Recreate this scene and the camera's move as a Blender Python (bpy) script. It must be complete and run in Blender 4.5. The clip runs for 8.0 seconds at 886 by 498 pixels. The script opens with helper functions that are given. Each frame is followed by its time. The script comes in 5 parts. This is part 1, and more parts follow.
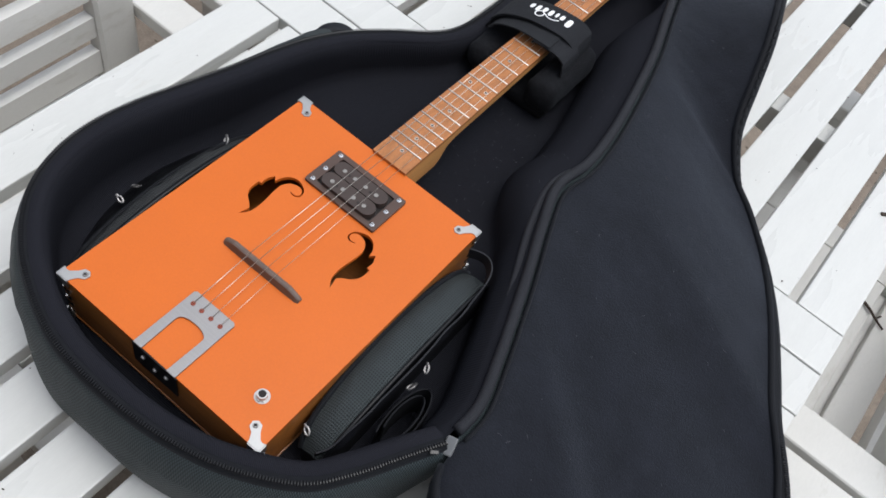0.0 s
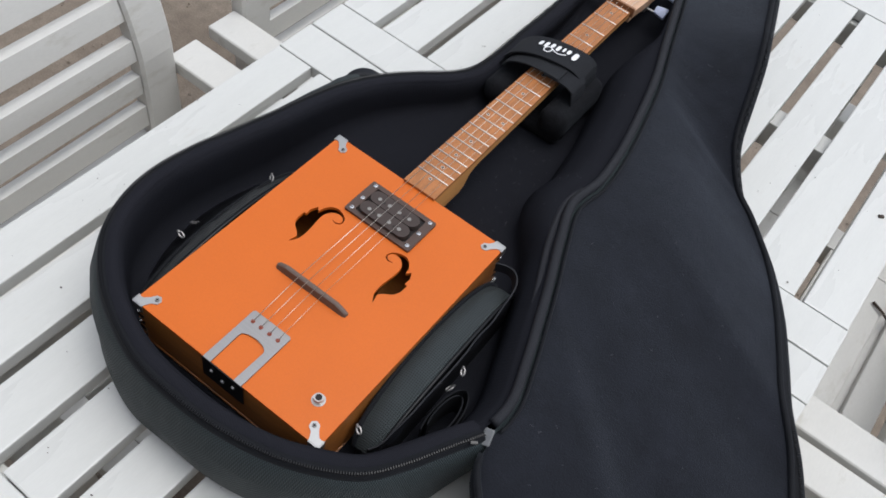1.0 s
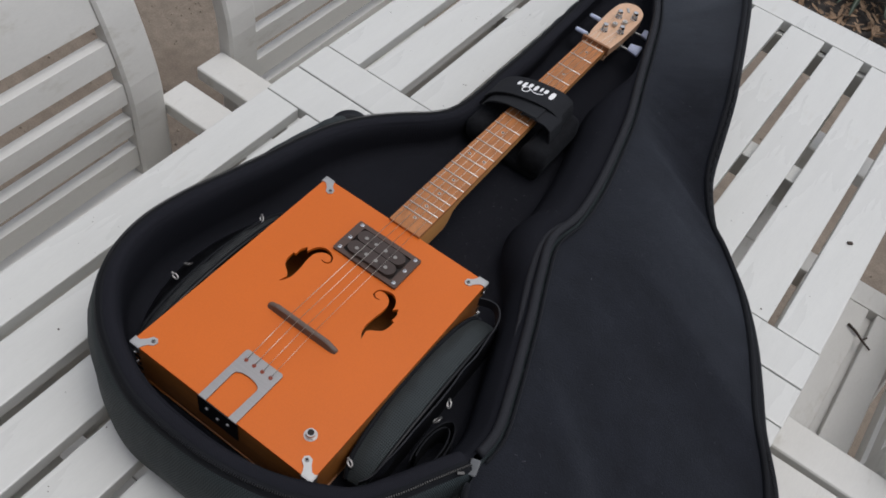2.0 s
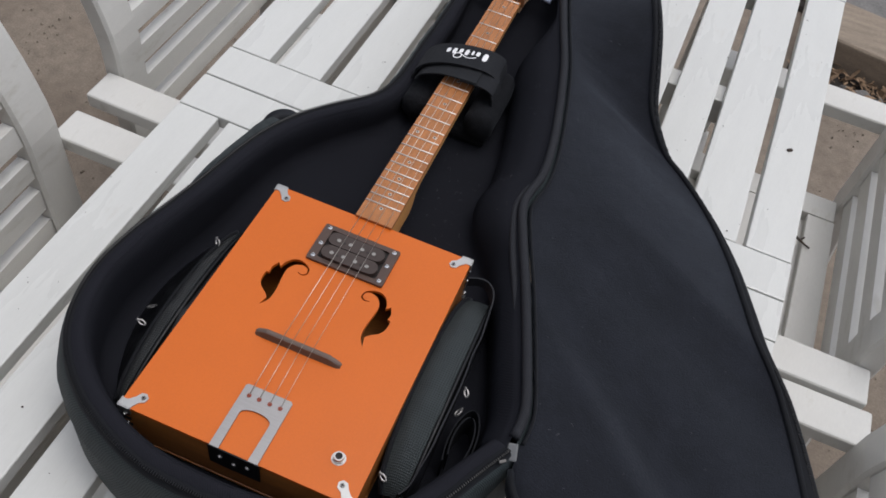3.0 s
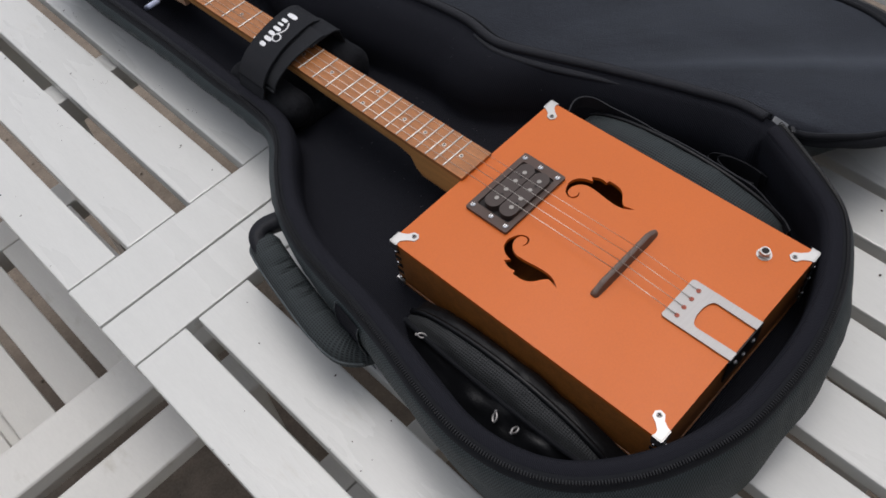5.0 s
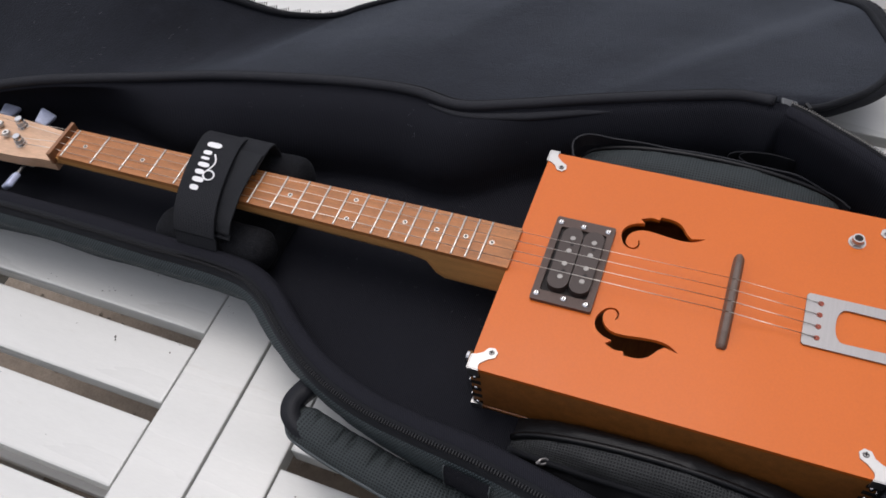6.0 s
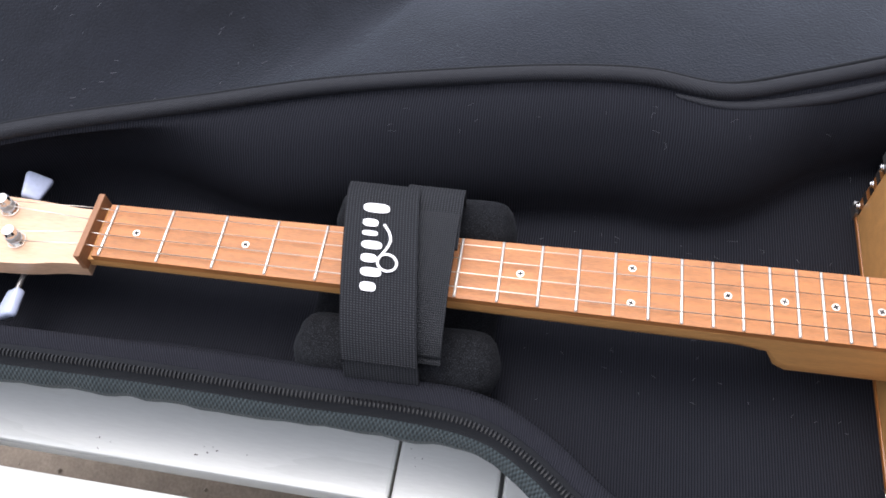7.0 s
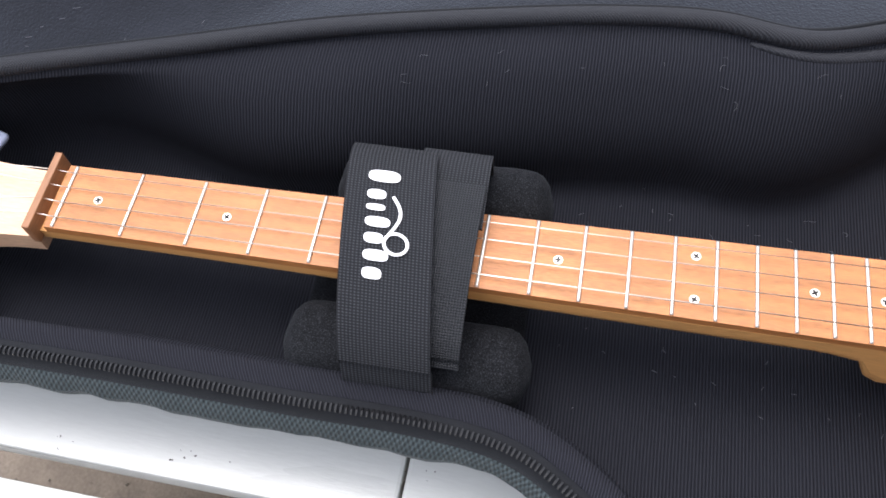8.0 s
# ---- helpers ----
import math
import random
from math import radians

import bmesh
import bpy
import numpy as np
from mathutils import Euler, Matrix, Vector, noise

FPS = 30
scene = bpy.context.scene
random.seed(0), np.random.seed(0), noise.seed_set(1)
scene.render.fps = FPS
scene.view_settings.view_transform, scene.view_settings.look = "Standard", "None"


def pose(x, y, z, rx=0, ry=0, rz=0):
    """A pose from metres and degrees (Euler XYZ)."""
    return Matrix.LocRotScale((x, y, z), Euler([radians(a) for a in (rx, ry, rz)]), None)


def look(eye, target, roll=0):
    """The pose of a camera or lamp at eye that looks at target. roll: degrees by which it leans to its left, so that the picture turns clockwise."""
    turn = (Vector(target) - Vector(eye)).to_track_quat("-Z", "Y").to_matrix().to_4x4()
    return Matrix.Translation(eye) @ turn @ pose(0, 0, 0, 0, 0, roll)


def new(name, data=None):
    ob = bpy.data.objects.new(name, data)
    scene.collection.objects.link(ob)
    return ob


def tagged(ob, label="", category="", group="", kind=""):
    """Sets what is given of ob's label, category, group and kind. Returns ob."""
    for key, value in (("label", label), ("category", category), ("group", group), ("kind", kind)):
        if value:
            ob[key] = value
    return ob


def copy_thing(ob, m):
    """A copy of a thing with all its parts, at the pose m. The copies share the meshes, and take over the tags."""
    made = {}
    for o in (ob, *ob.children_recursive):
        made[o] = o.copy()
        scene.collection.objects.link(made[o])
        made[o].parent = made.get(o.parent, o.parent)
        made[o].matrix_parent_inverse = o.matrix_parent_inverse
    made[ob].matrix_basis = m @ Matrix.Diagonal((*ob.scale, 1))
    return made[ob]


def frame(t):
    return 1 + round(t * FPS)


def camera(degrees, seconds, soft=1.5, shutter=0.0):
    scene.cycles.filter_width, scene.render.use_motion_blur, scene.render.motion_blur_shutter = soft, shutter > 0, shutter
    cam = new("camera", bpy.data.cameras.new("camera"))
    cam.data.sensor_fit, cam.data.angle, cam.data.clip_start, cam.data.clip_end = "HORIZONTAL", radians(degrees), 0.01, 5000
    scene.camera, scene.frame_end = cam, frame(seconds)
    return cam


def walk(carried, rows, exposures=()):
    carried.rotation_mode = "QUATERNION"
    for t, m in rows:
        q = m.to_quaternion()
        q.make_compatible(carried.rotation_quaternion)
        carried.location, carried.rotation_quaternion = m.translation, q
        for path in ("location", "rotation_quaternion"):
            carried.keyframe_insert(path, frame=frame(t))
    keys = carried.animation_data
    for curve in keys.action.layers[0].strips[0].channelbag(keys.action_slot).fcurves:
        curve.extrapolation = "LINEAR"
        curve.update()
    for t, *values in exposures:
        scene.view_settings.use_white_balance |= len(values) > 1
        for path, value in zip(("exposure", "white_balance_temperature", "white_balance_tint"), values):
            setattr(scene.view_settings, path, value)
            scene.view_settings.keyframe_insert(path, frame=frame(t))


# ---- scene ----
from mathutils.bvhtree import BVHTree

cam = camera(54.05, 8.0, soft=1.7)
PATH = [
    (0, 0.2856, -0.9571, 1.5474, 32.91, -10.82, 38.25),
    (0.5, 0.2913, -0.9896, 1.5668, 34.28, -9.44, 39.78),
    (1, 0.3154, -1.0240, 1.6092, 35.73, -7.92, 36.72),
    (1.2, 0.3244, -1.0358, 1.6254, 36.50, -7.70, 35.95),
    (2.3, 0.3140, -1.0299, 1.6506, 37.41, -7.99, 35.01),
    (2.5, 0.3066, -1.0282, 1.6400, 37.31, -8.14, 33.10),
    (3, 0.2153, -1.0457, 1.6111, 37.24, -6.84, 21.72),
    (3.5, 0.0066, -1.0931, 1.5653, 37.49, -2.85, 4.90),
    (4, -0.1147, -1.0279, 1.5236, 37.11, 0.44, -10.31),
    (4.2, -0.1578, -1.0018, 1.5222, 36.66, 1.08, -16.68),
    (5.3, -0.4445, -0.8019, 1.4948, 35.49, 4.57, -55.87),
    (5.5, -0.4455, -0.7431, 1.4789, 35.74, 4.32, -60.82),
    (6, -0.4211, -0.6083, 1.4592, 36.11, 4.35, -69.79),
    (6.2, -0.3888, -0.5116, 1.4137, 36.02, 4.74, -72.56),
    (6.5, -0.3163, -0.3416, 1.3485, 34.00, 4.18, -77.10),
    (7, -0.2506, -0.2573, 1.2806, 31.52, 1.70, -81.38),
    (7.5, -0.2259, -0.2551, 1.2357, 31.61, 1.20, -80.77),
    (8, -0.1962, -0.2457, 1.2095, 28.75, 2.23, -79.81),
]
# seconds, stops, kelvin, tint
EXPOSURES = [(0.0, 0.10, 6200, 9), (1.2, -0.10, 6200, 9), (2.3, -0.5, 6350, 11), (3.5, -0.16, 6300, 11), (5.3, -0.42, 6400, 12), (6.2, -0.08, 6400, 14), (6.5, 0.22, 6350, 13), (7.0, 0.90, 6250, 13), (8.0, 1.14, 6250, 12)]
walk(cam, [(t, pose(x, y, z, rx, ry, rz)) for t, x, y, z, rx, ry, rz in PATH], EXPOSURES)

# ---- sky and sun: bright overcast ----
SUN_UP, SUN_ROUND = 75.0, 55.0
world = bpy.data.worlds.new("sky")
scene.world = world
world.use_nodes = True
wn = world.node_tree.nodes
sky = wn.new("ShaderNodeTexSky")
sky.sky_type = "NISHITA"
sky.sun_disc = False
sky.sun_elevation, sky.sun_rotation = radians(SUN_UP), radians(SUN_ROUND)
sky.dust_density, sky.air_density = 4.0, 1.0
pale = wn.new("ShaderNodeHueSaturation")
pale.inputs["Saturation"].default_value = 0.35
world.node_tree.links.new(sky.outputs[0], pale.inputs["Color"])
world.node_tree.links.new(pale.outputs[0], wn["Background"].inputs[0])
wn["Background"].inputs[1].default_value = 0.212
sun = new("sun", bpy.data.lights.new("sun", "SUN"))
sun.data.energy, sun.data.angle, sun.data.color = 0.42, radians(50), (1.0, 0.97, 0.93)
sx = math.sin(radians(SUN_ROUND)) * math.cos(radians(SUN_UP))
sy = math.cos(radians(SUN_ROUND)) * math.cos(radians(SUN_UP))
sun.matrix_world = look((sx * 20, sy * 20, math.sin(radians(SUN_UP)) * 20), (0, 0, 0.8))


# ---- materials ----
def mat(name, base, rough=0.6, metal=0.0, vary=0.15, scale=40.0, stretch=(1, 1, 1), bump=0.1, fine=400.0, coat=0.0, spot=0.0, spec=0.5, sheen=0.0, dirt=None, gloss=None):
    """Principled material with two scales of colour variation and fine relief, all in metres."""
    m = bpy.data.materials.new(name)
    m.use_nodes = True
    nt = m.node_tree
    n, link = nt.nodes, nt.links.new
    p = n["Principled BSDF"]
    p.inputs["Roughness"].default_value, p.inputs["Metallic"].default_value = rough, metal
    p.inputs["Coat Weight"].default_value, p.inputs["Specular IOR Level"].default_value = coat, spec
    p.inputs["Coat Roughness"].default_value = 0.22
    p.inputs["Sheen Weight"].default_value = sheen
    p.inputs["Sheen Tint"].default_value = (0.80, 0.88, 1.0, 1)
    tc, mp = n.new("ShaderNodeTexCoord"), n.new("ShaderNodeMapping")
    mp.inputs["Scale"].default_value = stretch
    link(tc.outputs["Object"], mp.inputs[0])
    big, small = n.new("ShaderNodeTexNoise"), n.new("ShaderNodeTexNoise")
    big.inputs["Scale"].default_value, small.inputs["Scale"].default_value = scale, fine
    big.inputs["Detail"].default_value, small.inputs["Detail"].default_value = 5.0, 3.0
    link(mp.outputs[0], big.inputs["Vector"]), link(mp.outputs[0], small.inputs["Vector"])
    add = n.new("ShaderNodeMath")
    add.operation = "ADD"
    link(big.outputs[0], add.inputs[0]), link(small.outputs[0], add.inputs[1])
    ramp = n.new("ShaderNodeValToRGB")
    ramp.color_ramp.elements[0].position, ramp.color_ramp.elements[1].position = 0.3, 0.7
    half = n.new("ShaderNodeMath")
    half.operation = "MULTIPLY"
    half.inputs[1].default_value = 0.5
    link(add.outputs[0], half.inputs[0]), link(half.outputs[0], ramp.inputs[0])
    ramp.color_ramp.elements[0].color = (*[c * (1 - vary) for c in base], 1)
    ramp.color_ramp.elements[1].color = (*[min(1, c * (1 + vary)) for c in base], 1)
    colour = ramp.outputs[0]
    if dirt:
        stain = n.new("ShaderNodeTexNoise")
        stain.inputs["Scale"].default_value, stain.inputs["Detail"].default_value = dirt[1], 8.0
        stain.inputs["Roughness"].default_value = 0.7
        link(mp.outputs[0], stain.inputs["Vector"])
        edge = n.new("ShaderNodeValToRGB")
        edge.color_ramp.elements[0].position, edge.color_ramp.elements[1].position = dirt[2], dirt[3]
        link(stain.outputs[0], edge.inputs[0])
        mix = n.new("ShaderNodeMix")
        mix.data_type = "RGBA"
        link(edge.outputs[0], mix.inputs[0]), link(colour, mix.inputs[6])
        mix.inputs[7].default_value = (*dirt[0], 1)
        colour = mix.outputs[2]
    link(colour, p.inputs["Base Color"])
    if gloss:
        patch, span = n.new("ShaderNodeTexNoise"), n.new("ShaderNodeMapRange")
        patch.inputs["Scale"].default_value, patch.inputs["Detail"].default_value = gloss[2], 4.0
        span.inputs["From Min"].default_value, span.inputs["From Max"].default_value = 0.35, 0.65
        span.inputs["To Min"].default_value, span.inputs["To Max"].default_value = gloss[0], gloss[1]
        link(mp.outputs[0], patch.inputs["Vector"]), link(patch.outputs[0], span.inputs["Value"])
        link(span.outputs[0], p.inputs["Roughness"])
    if bump:
        b = n.new("ShaderNodeBump")
        b.inputs["Strength"].default_value, b.inputs["Distance"].default_value = bump, 0.002
        link(half.outputs[0], b.inputs["Height"]), link(b.outputs[0], p.inputs["Normal"])
    return m


def weave(name, base, light, pitch, rough=0.85, bump=0.6, along=(1, 1, 1), fuzz=0.0, second=True, sheen=0.0, spec=0.3, coords="UV", first="X", cross="ADD", turn=0.0):
    """Woven cloth: two crossed sets of threads of that pitch, turned in degrees, with fuzz and fade."""
    m = mat(name, base, rough, 0, 0.25, 14, (1, 1, 1), 0, 900, spec=spec, sheen=sheen)
    nt = m.node_tree
    n, link = nt.nodes, nt.links.new
    p = n["Principled BSDF"]
    mp = n.new("ShaderNodeMapping")
    mp.inputs["Scale"].default_value = along
    mp.inputs["Rotation"].default_value = (0, 0, radians(turn))
    link(n["Texture Coordinate"].outputs[coords], mp.inputs[0])
    bands = []
    for axis in ("X", "Y") if second else (first,):
        w = n.new("ShaderNodeTexWave")
        w.bands_direction = axis
        w.inputs["Scale"].default_value = 0.314 / pitch
        w.inputs["Distortion"].default_value = 0.35
        w.inputs["Detail"].default_value = 1.0
        link(mp.outputs[0], w.inputs["Vector"])
        bands.append(w.outputs["Fac"])
    height = bands[0]
    if second:
        x = n.new("ShaderNodeMath")
        x.operation = cross
        link(bands[0], x.inputs[0]), link(bands[1], x.inputs[1])
        height = x.outputs[0]
        if cross == "ADD":
            y = n.new("ShaderNodeMath")
            y.operation = "MULTIPLY"
            y.inputs[1].default_value = 0.5
            link(height, y.inputs[0])
            height = y.outputs[0]
    mix = n.new("ShaderNodeMix")
    mix.data_type = "RGBA"
    link(height, mix.inputs[0]), link(n["Color Ramp"].outputs[0], mix.inputs[6])
    mix.inputs[7].default_value = (*light, 1)
    link(mix.outputs[2], p.inputs["Base Color"])
    b = n.new("ShaderNodeBump")
    b.inputs["Strength"].default_value, b.inputs["Distance"].default_value = bump, 0.0008
    link(height, b.inputs["Height"])
    if fuzz:
        f = n.new("ShaderNodeTexNoise")
        f.inputs["Scale"].default_value, f.inputs["Detail"].default_value = 2500, 2
        link(n["Texture Coordinate"].outputs["Object"], f.inputs["Vector"])
        b2 = n.new("ShaderNodeBump")
        b2.inputs["Strength"].default_value, b2.inputs["Distance"].default_value = fuzz, 0.001
        link(f.outputs[0], b2.inputs["Height"]), link(b2.outputs[0], b.inputs["Normal"])
    link(b.outputs[0], p.inputs["Normal"])
    return m


ORANGE = mat("orange_lacquer", (0.60, 0.129, 0.011), 0.42, 0, 0.05, 9, bump=0.012, fine=500, coat=0.18, spec=0.25, gloss=(0.36, 0.44, 12.0))
VARNISH = mat("amber_varnished_wood", (0.36, 0.13, 0.028), 0.4, 0, 0.35, 14, (1, 9, 9), 0.12, 120, coat=0.3)
NECKWOOD = mat("honey_maple", (0.60, 0.30, 0.10), 0.42, 0, 0.16, 18, (8, 1, 8), 0.08, 160, coat=0.15)
BOARDWOOD = mat("rosy_fingerboard_wood", (0.37, 0.140, 0.040), 0.5, 0, 0.40, 22, (9, 1.2, 9), 0.14, 200)
PALEWOOD = mat("pale_maple", (0.60, 0.375, 0.235), 0.45, 0, 0.22, 18, (9, 1, 9), 0.06, 140, coat=0.3)
NUTWOOD = mat("brown_nut_wood", (0.26, 0.115, 0.05), 0.55, 0, 0.25, 30, (1, 8, 8), 0.1, 200)
FRETWIRE = mat("bright_fret_wire", (0.72, 0.69, 0.64), 0.40, 1, 0.05, 60, bump=0.03)
STEEL = mat("nickel_steel", (0.45, 0.445, 0.435), 0.42, 1, 0.05, 60, bump=0.03)
STRINGSTEEL = mat("dull_string_wire", (0.72, 0.66, 0.58), 0.34, 1, 0.05, 60, bump=0.0)
TINPLATE = mat("brushed_tailpiece_metal", (0.33, 0.32, 0.315), 0.5, 1, 0.08, 40, (1, 14, 1), 0.05)
RING = mat("dark_brown_plastic", (0.085, 0.056, 0.046), 0.42, 0, 0.1, 60, bump=0.03, spec=0.25)
BOBBIN = mat("grey_brown_bobbin_plastic", (0.055, 0.040, 0.035), 0.4, 0, 0.1, 60, bump=0.03, spec=0.25)
BRIDGE = mat("dark_rosewood", (0.12, 0.082, 0.064), 0.5, 0, 0.3, 30, (1, 8, 8), 0.1, 200)
POLE = mat("dull_steel_pole_piece", (0.30, 0.285, 0.265), 0.55, 0.7, 0.08, 60, bump=0.03)
BLACKMETAL = mat("black_metal", (0.015, 0.015, 0.016), 0.35, 0.6, 0.1, 50, bump=0.02)
PEARL = mat("pale_blue_pearl_button", (0.50, 0.55, 0.72), 0.28, 0, 0.12, 120, bump=0.03, coat=0.4)
CHROME = mat("shiny_chrome", (0.72, 0.71, 0.70), 0.16, 1, 0.05, 60, bump=0.02)
HOLE = mat("dark_hole", (0.012, 0.009, 0.008), 0.8, 0, 0.1, 60, bump=0.0)
RUST = mat("reddish_ball_end", (0.22, 0.05, 0.03), 0.4, 0.5, 0.1, 60, bump=0.0)
LINING = weave("black_knit_lining", (0.0082, 0.0086, 0.0108), (0.0220, 0.0229, 0.0287), 0.0017, 0.9, 0.5, (1, 1, 1), 0.22, False, spec=0.02, sheen=0.0, coords="Object", first="Y")
LIDLINING = mat("black_flocked_lid_lining", (0.0072, 0.0080, 0.0116), 0.8, 0, 0.5, 26, (1, 1, 1), 0.6, 650, spec=0.10, sheen=0.30, dirt=((0.0165, 0.0180, 0.0240), 34.0, 0.55, 0.9))
SHELL = weave("charcoal_green_nylon", (0.005, 0.0075, 0.0084), (0.054, 0.071, 0.077), 0.0018, 0.6, 0.8, (1.0, 0.55, 1), turn=38)
SHELLSIDE = SHELL
TRIM = mat("black_binding_tape", (0.0062, 0.0068, 0.0088), 0.7, 0, 0.25, 80, bump=0.35, fine=1500, spec=0.16, sheen=0.06)
TAPE = mat("black_twill_tape", (0.0088, 0.0096, 0.0128), 0.55, 0, 0.3, 160, (1, 1, 1), 0.5, 1500, spec=0.3)
HINGETAPE = weave("black_twill_hinge_tape", (0.0075, 0.0080, 0.0102), (0.030, 0.0315, 0.0380), 0.0011, 0.6, 0.5, (1, 1, 1), 0.0, spec=0.2, coords="Object", turn=30)
RIBTAPE = weave("ribbed_charcoal_tape", (0.0078, 0.0080, 0.0108), (0.0205, 0.0212, 0.0280), 0.0014, 0.85, 0.6, (1, 1, 1), 0.25, False, spec=0.12, first="X", turn=28)
TEETH = mat("black_zip_teeth", (0.005, 0.005, 0.006), 0.24, 0.0, 0.1, 100, bump=0.0, spec=0.38)
WEB = weave("black_ribbed_webbing", (0.0120, 0.0125, 0.0145), (0.052, 0.0545, 0.061), 0.0014, 0.8, 0.6, (1.0, 0.8, 1), spec=0.10, cross="MULTIPLY")
LOOPTAPE = weave("dark_grey_loop_tape", (0.014, 0.015, 0.017), (0.045, 0.047, 0.052), 0.0013, 0.9, 0.9, (1, 1, 1), 0.6, True, spec=0.15)
FOAM = mat("black_flocked_foam", (0.0085, 0.0088, 0.0100), 0.95, 0, 0.5, 160, bump=0.3, fine=1300, spec=0.03, sheen=0.03, dirt=((0.036, 0.037, 0.041), 1300.0, 0.50, 0.70))
GREYMESH = weave("grey_spacer_mesh", (0.0035, 0.0045, 0.0052), (0.040, 0.049, 0.051), 0.0026, 0.7, 0.8, (1, 1, 1), cross="MAXIMUM")
POUCH = mat("black_padded_nylon", (0.009, 0.0094, 0.0105), 0.45, 0, 0.3, 40, bump=0.4, fine=300, spec=0.2)
SLICK = mat("glossy_black_nylon", (0.005, 0.0053, 0.0062), 0.34, 0, 0.3, 60, bump=0.2, fine=500, spec=0.25)
DARKMESH = weave("dark_spacer_mesh", (0.0032, 0.0036, 0.0042), (0.036, 0.0385, 0.040), 0.0026, 0.7, 0.8, (1, 1, 1), cross="MAXIMUM")
GREYTAB = mat("pale_grey_tab", (0.12, 0.125, 0.13), 0.3, 0, 0.1, 60, bump=0.1)
GREYSEAM = mat("grey_green_seam", (0.075, 0.088, 0.092), 0.8, 0, 0.2, 90, bump=0.3, fine=1200)
PRINT = mat("white_print", (0.80, 0.80, 0.80), 0.6, 0, 0.04, 300, bump=0.1, fine=1200)
PAINT = mat("white_weathered_paint", (0.61, 0.61, 0.58), 0.42, 0, 0.035, 12, (6, 1, 6), 0.10, 120, dirt=((0.46, 0.43, 0.37), 7.0, 0.62, 0.88), gloss=(0.16, 0.5, 3.0), coat=0.2)
CHAIRPAINT = mat("white_chair_paint", (0.64, 0.63, 0.595), 0.45, 0, 0.04, 12, (3, 1, 3), 0.10, 120, dirt=((0.40, 0.37, 0.30), 7.0, 0.57, 0.84), gloss=(0.3, 0.6, 5.0))
SAND = mat("brown_sandy_ground", (0.205, 0.168, 0.132), 0.95, 0, 0.3, 30, bump=0.9, fine=220, dirt=((0.13, 0.10, 0.076), 2.2, 0.45, 0.75))
LITTER = mat("brown_leaf_litter", (0.23, 0.15, 0.09), 0.8, 0, 0.6, 14, bump=0.5, fine=90)
DARKSOIL = mat("dark_bed_soil", (0.05, 0.042, 0.036), 0.95, 0, 0.5, 9, bump=0.9, fine=80)
SLEEPER = mat("tan_weathered_timber", (0.25, 0.20, 0.15), 0.8, 0, 0.3, 8, (1, 8, 8), 0.5, 90)
GREEN = mat("dark_green_leaf", (0.035, 0.055, 0.030), 0.4, 0, 0.4, 30, (1, 1, 1), 0.1, 200)
STONE = mat("grey_stone", (0.155, 0.148, 0.14), 0.85, 0, 0.35, 14, bump=0.6, fine=120)
RENDERED = mat("dark_brown_wall_paint", (0.12, 0.095, 0.075), 0.85, 0, 0.15, 4, bump=0.3, fine=90)
GRIT = mat("brown_grit", (0.20, 0.165, 0.13), 0.9, 0, 0.5, 40, bump=0.3)
TWIG = mat("dark_twig", (0.05, 0.035, 0.025), 0.85, 0, 0.3, 60, bump=0.3)


# ---- mesh helpers ----
def part(name, bm, material, parent, label="", smooth=False, fix=True):
    """Links a bmesh as one mesh object under a thing or a part."""
    if fix:
        bmesh.ops.recalc_face_normals(bm, faces=bm.faces[:])
    me = bpy.data.meshes.new(name)
    bm.to_mesh(me)
    bm.free()
    me.materials.append(material)
    if smooth:
        me.polygons.foreach_set("use_smooth", [True] * len(me.polygons))
    ob = new(name, me)
    if parent is not None:
        ob.parent = parent
    if label:
        ob["label"] = label
    return ob


def thing(name, at, label, category, group=""):
    ob = new(name)
    ob.matrix_world = at
    return tagged(ob, label, category, group)


def slab(bm, x0, x1, y0, y1, z0, z1, bevel=0.0, seg=2, m=None):
    """A box with rounded edges, added to bm."""
    g = bmesh.ops.create_cube(bm, size=1.0)
    for v in g["verts"]:
        v.co = Vector(((x0 + x1) / 2 + v.co.x * (x1 - x0), (y0 + y1) / 2 + v.co.y * (y1 - y0), (z0 + z1) / 2 + v.co.z * (z1 - z0)))
        if m:
            v.co = m @ v.co
    if bevel:
        edges = list({e for v in g["verts"] for e in v.link_edges})
        bmesh.ops.bevel(bm, geom=edges, offset=bevel, segments=seg, affect="EDGES", profile=0.6)
    return bm


def rod(bm, a, b, r0, r1=None, seg=16):
    """A cylinder or cone from a to b."""
    a, b = Vector(a), Vector(b)
    m = Matrix.Translation((a + b) / 2) @ (b - a).to_track_quat("Z", "Y").to_matrix().to_4x4()
    bmesh.ops.create_cone(bm, cap_ends=True, segments=seg, radius1=r0, radius2=r0 if r1 is None else r1, depth=(b - a).length, matrix=m)
    return bm


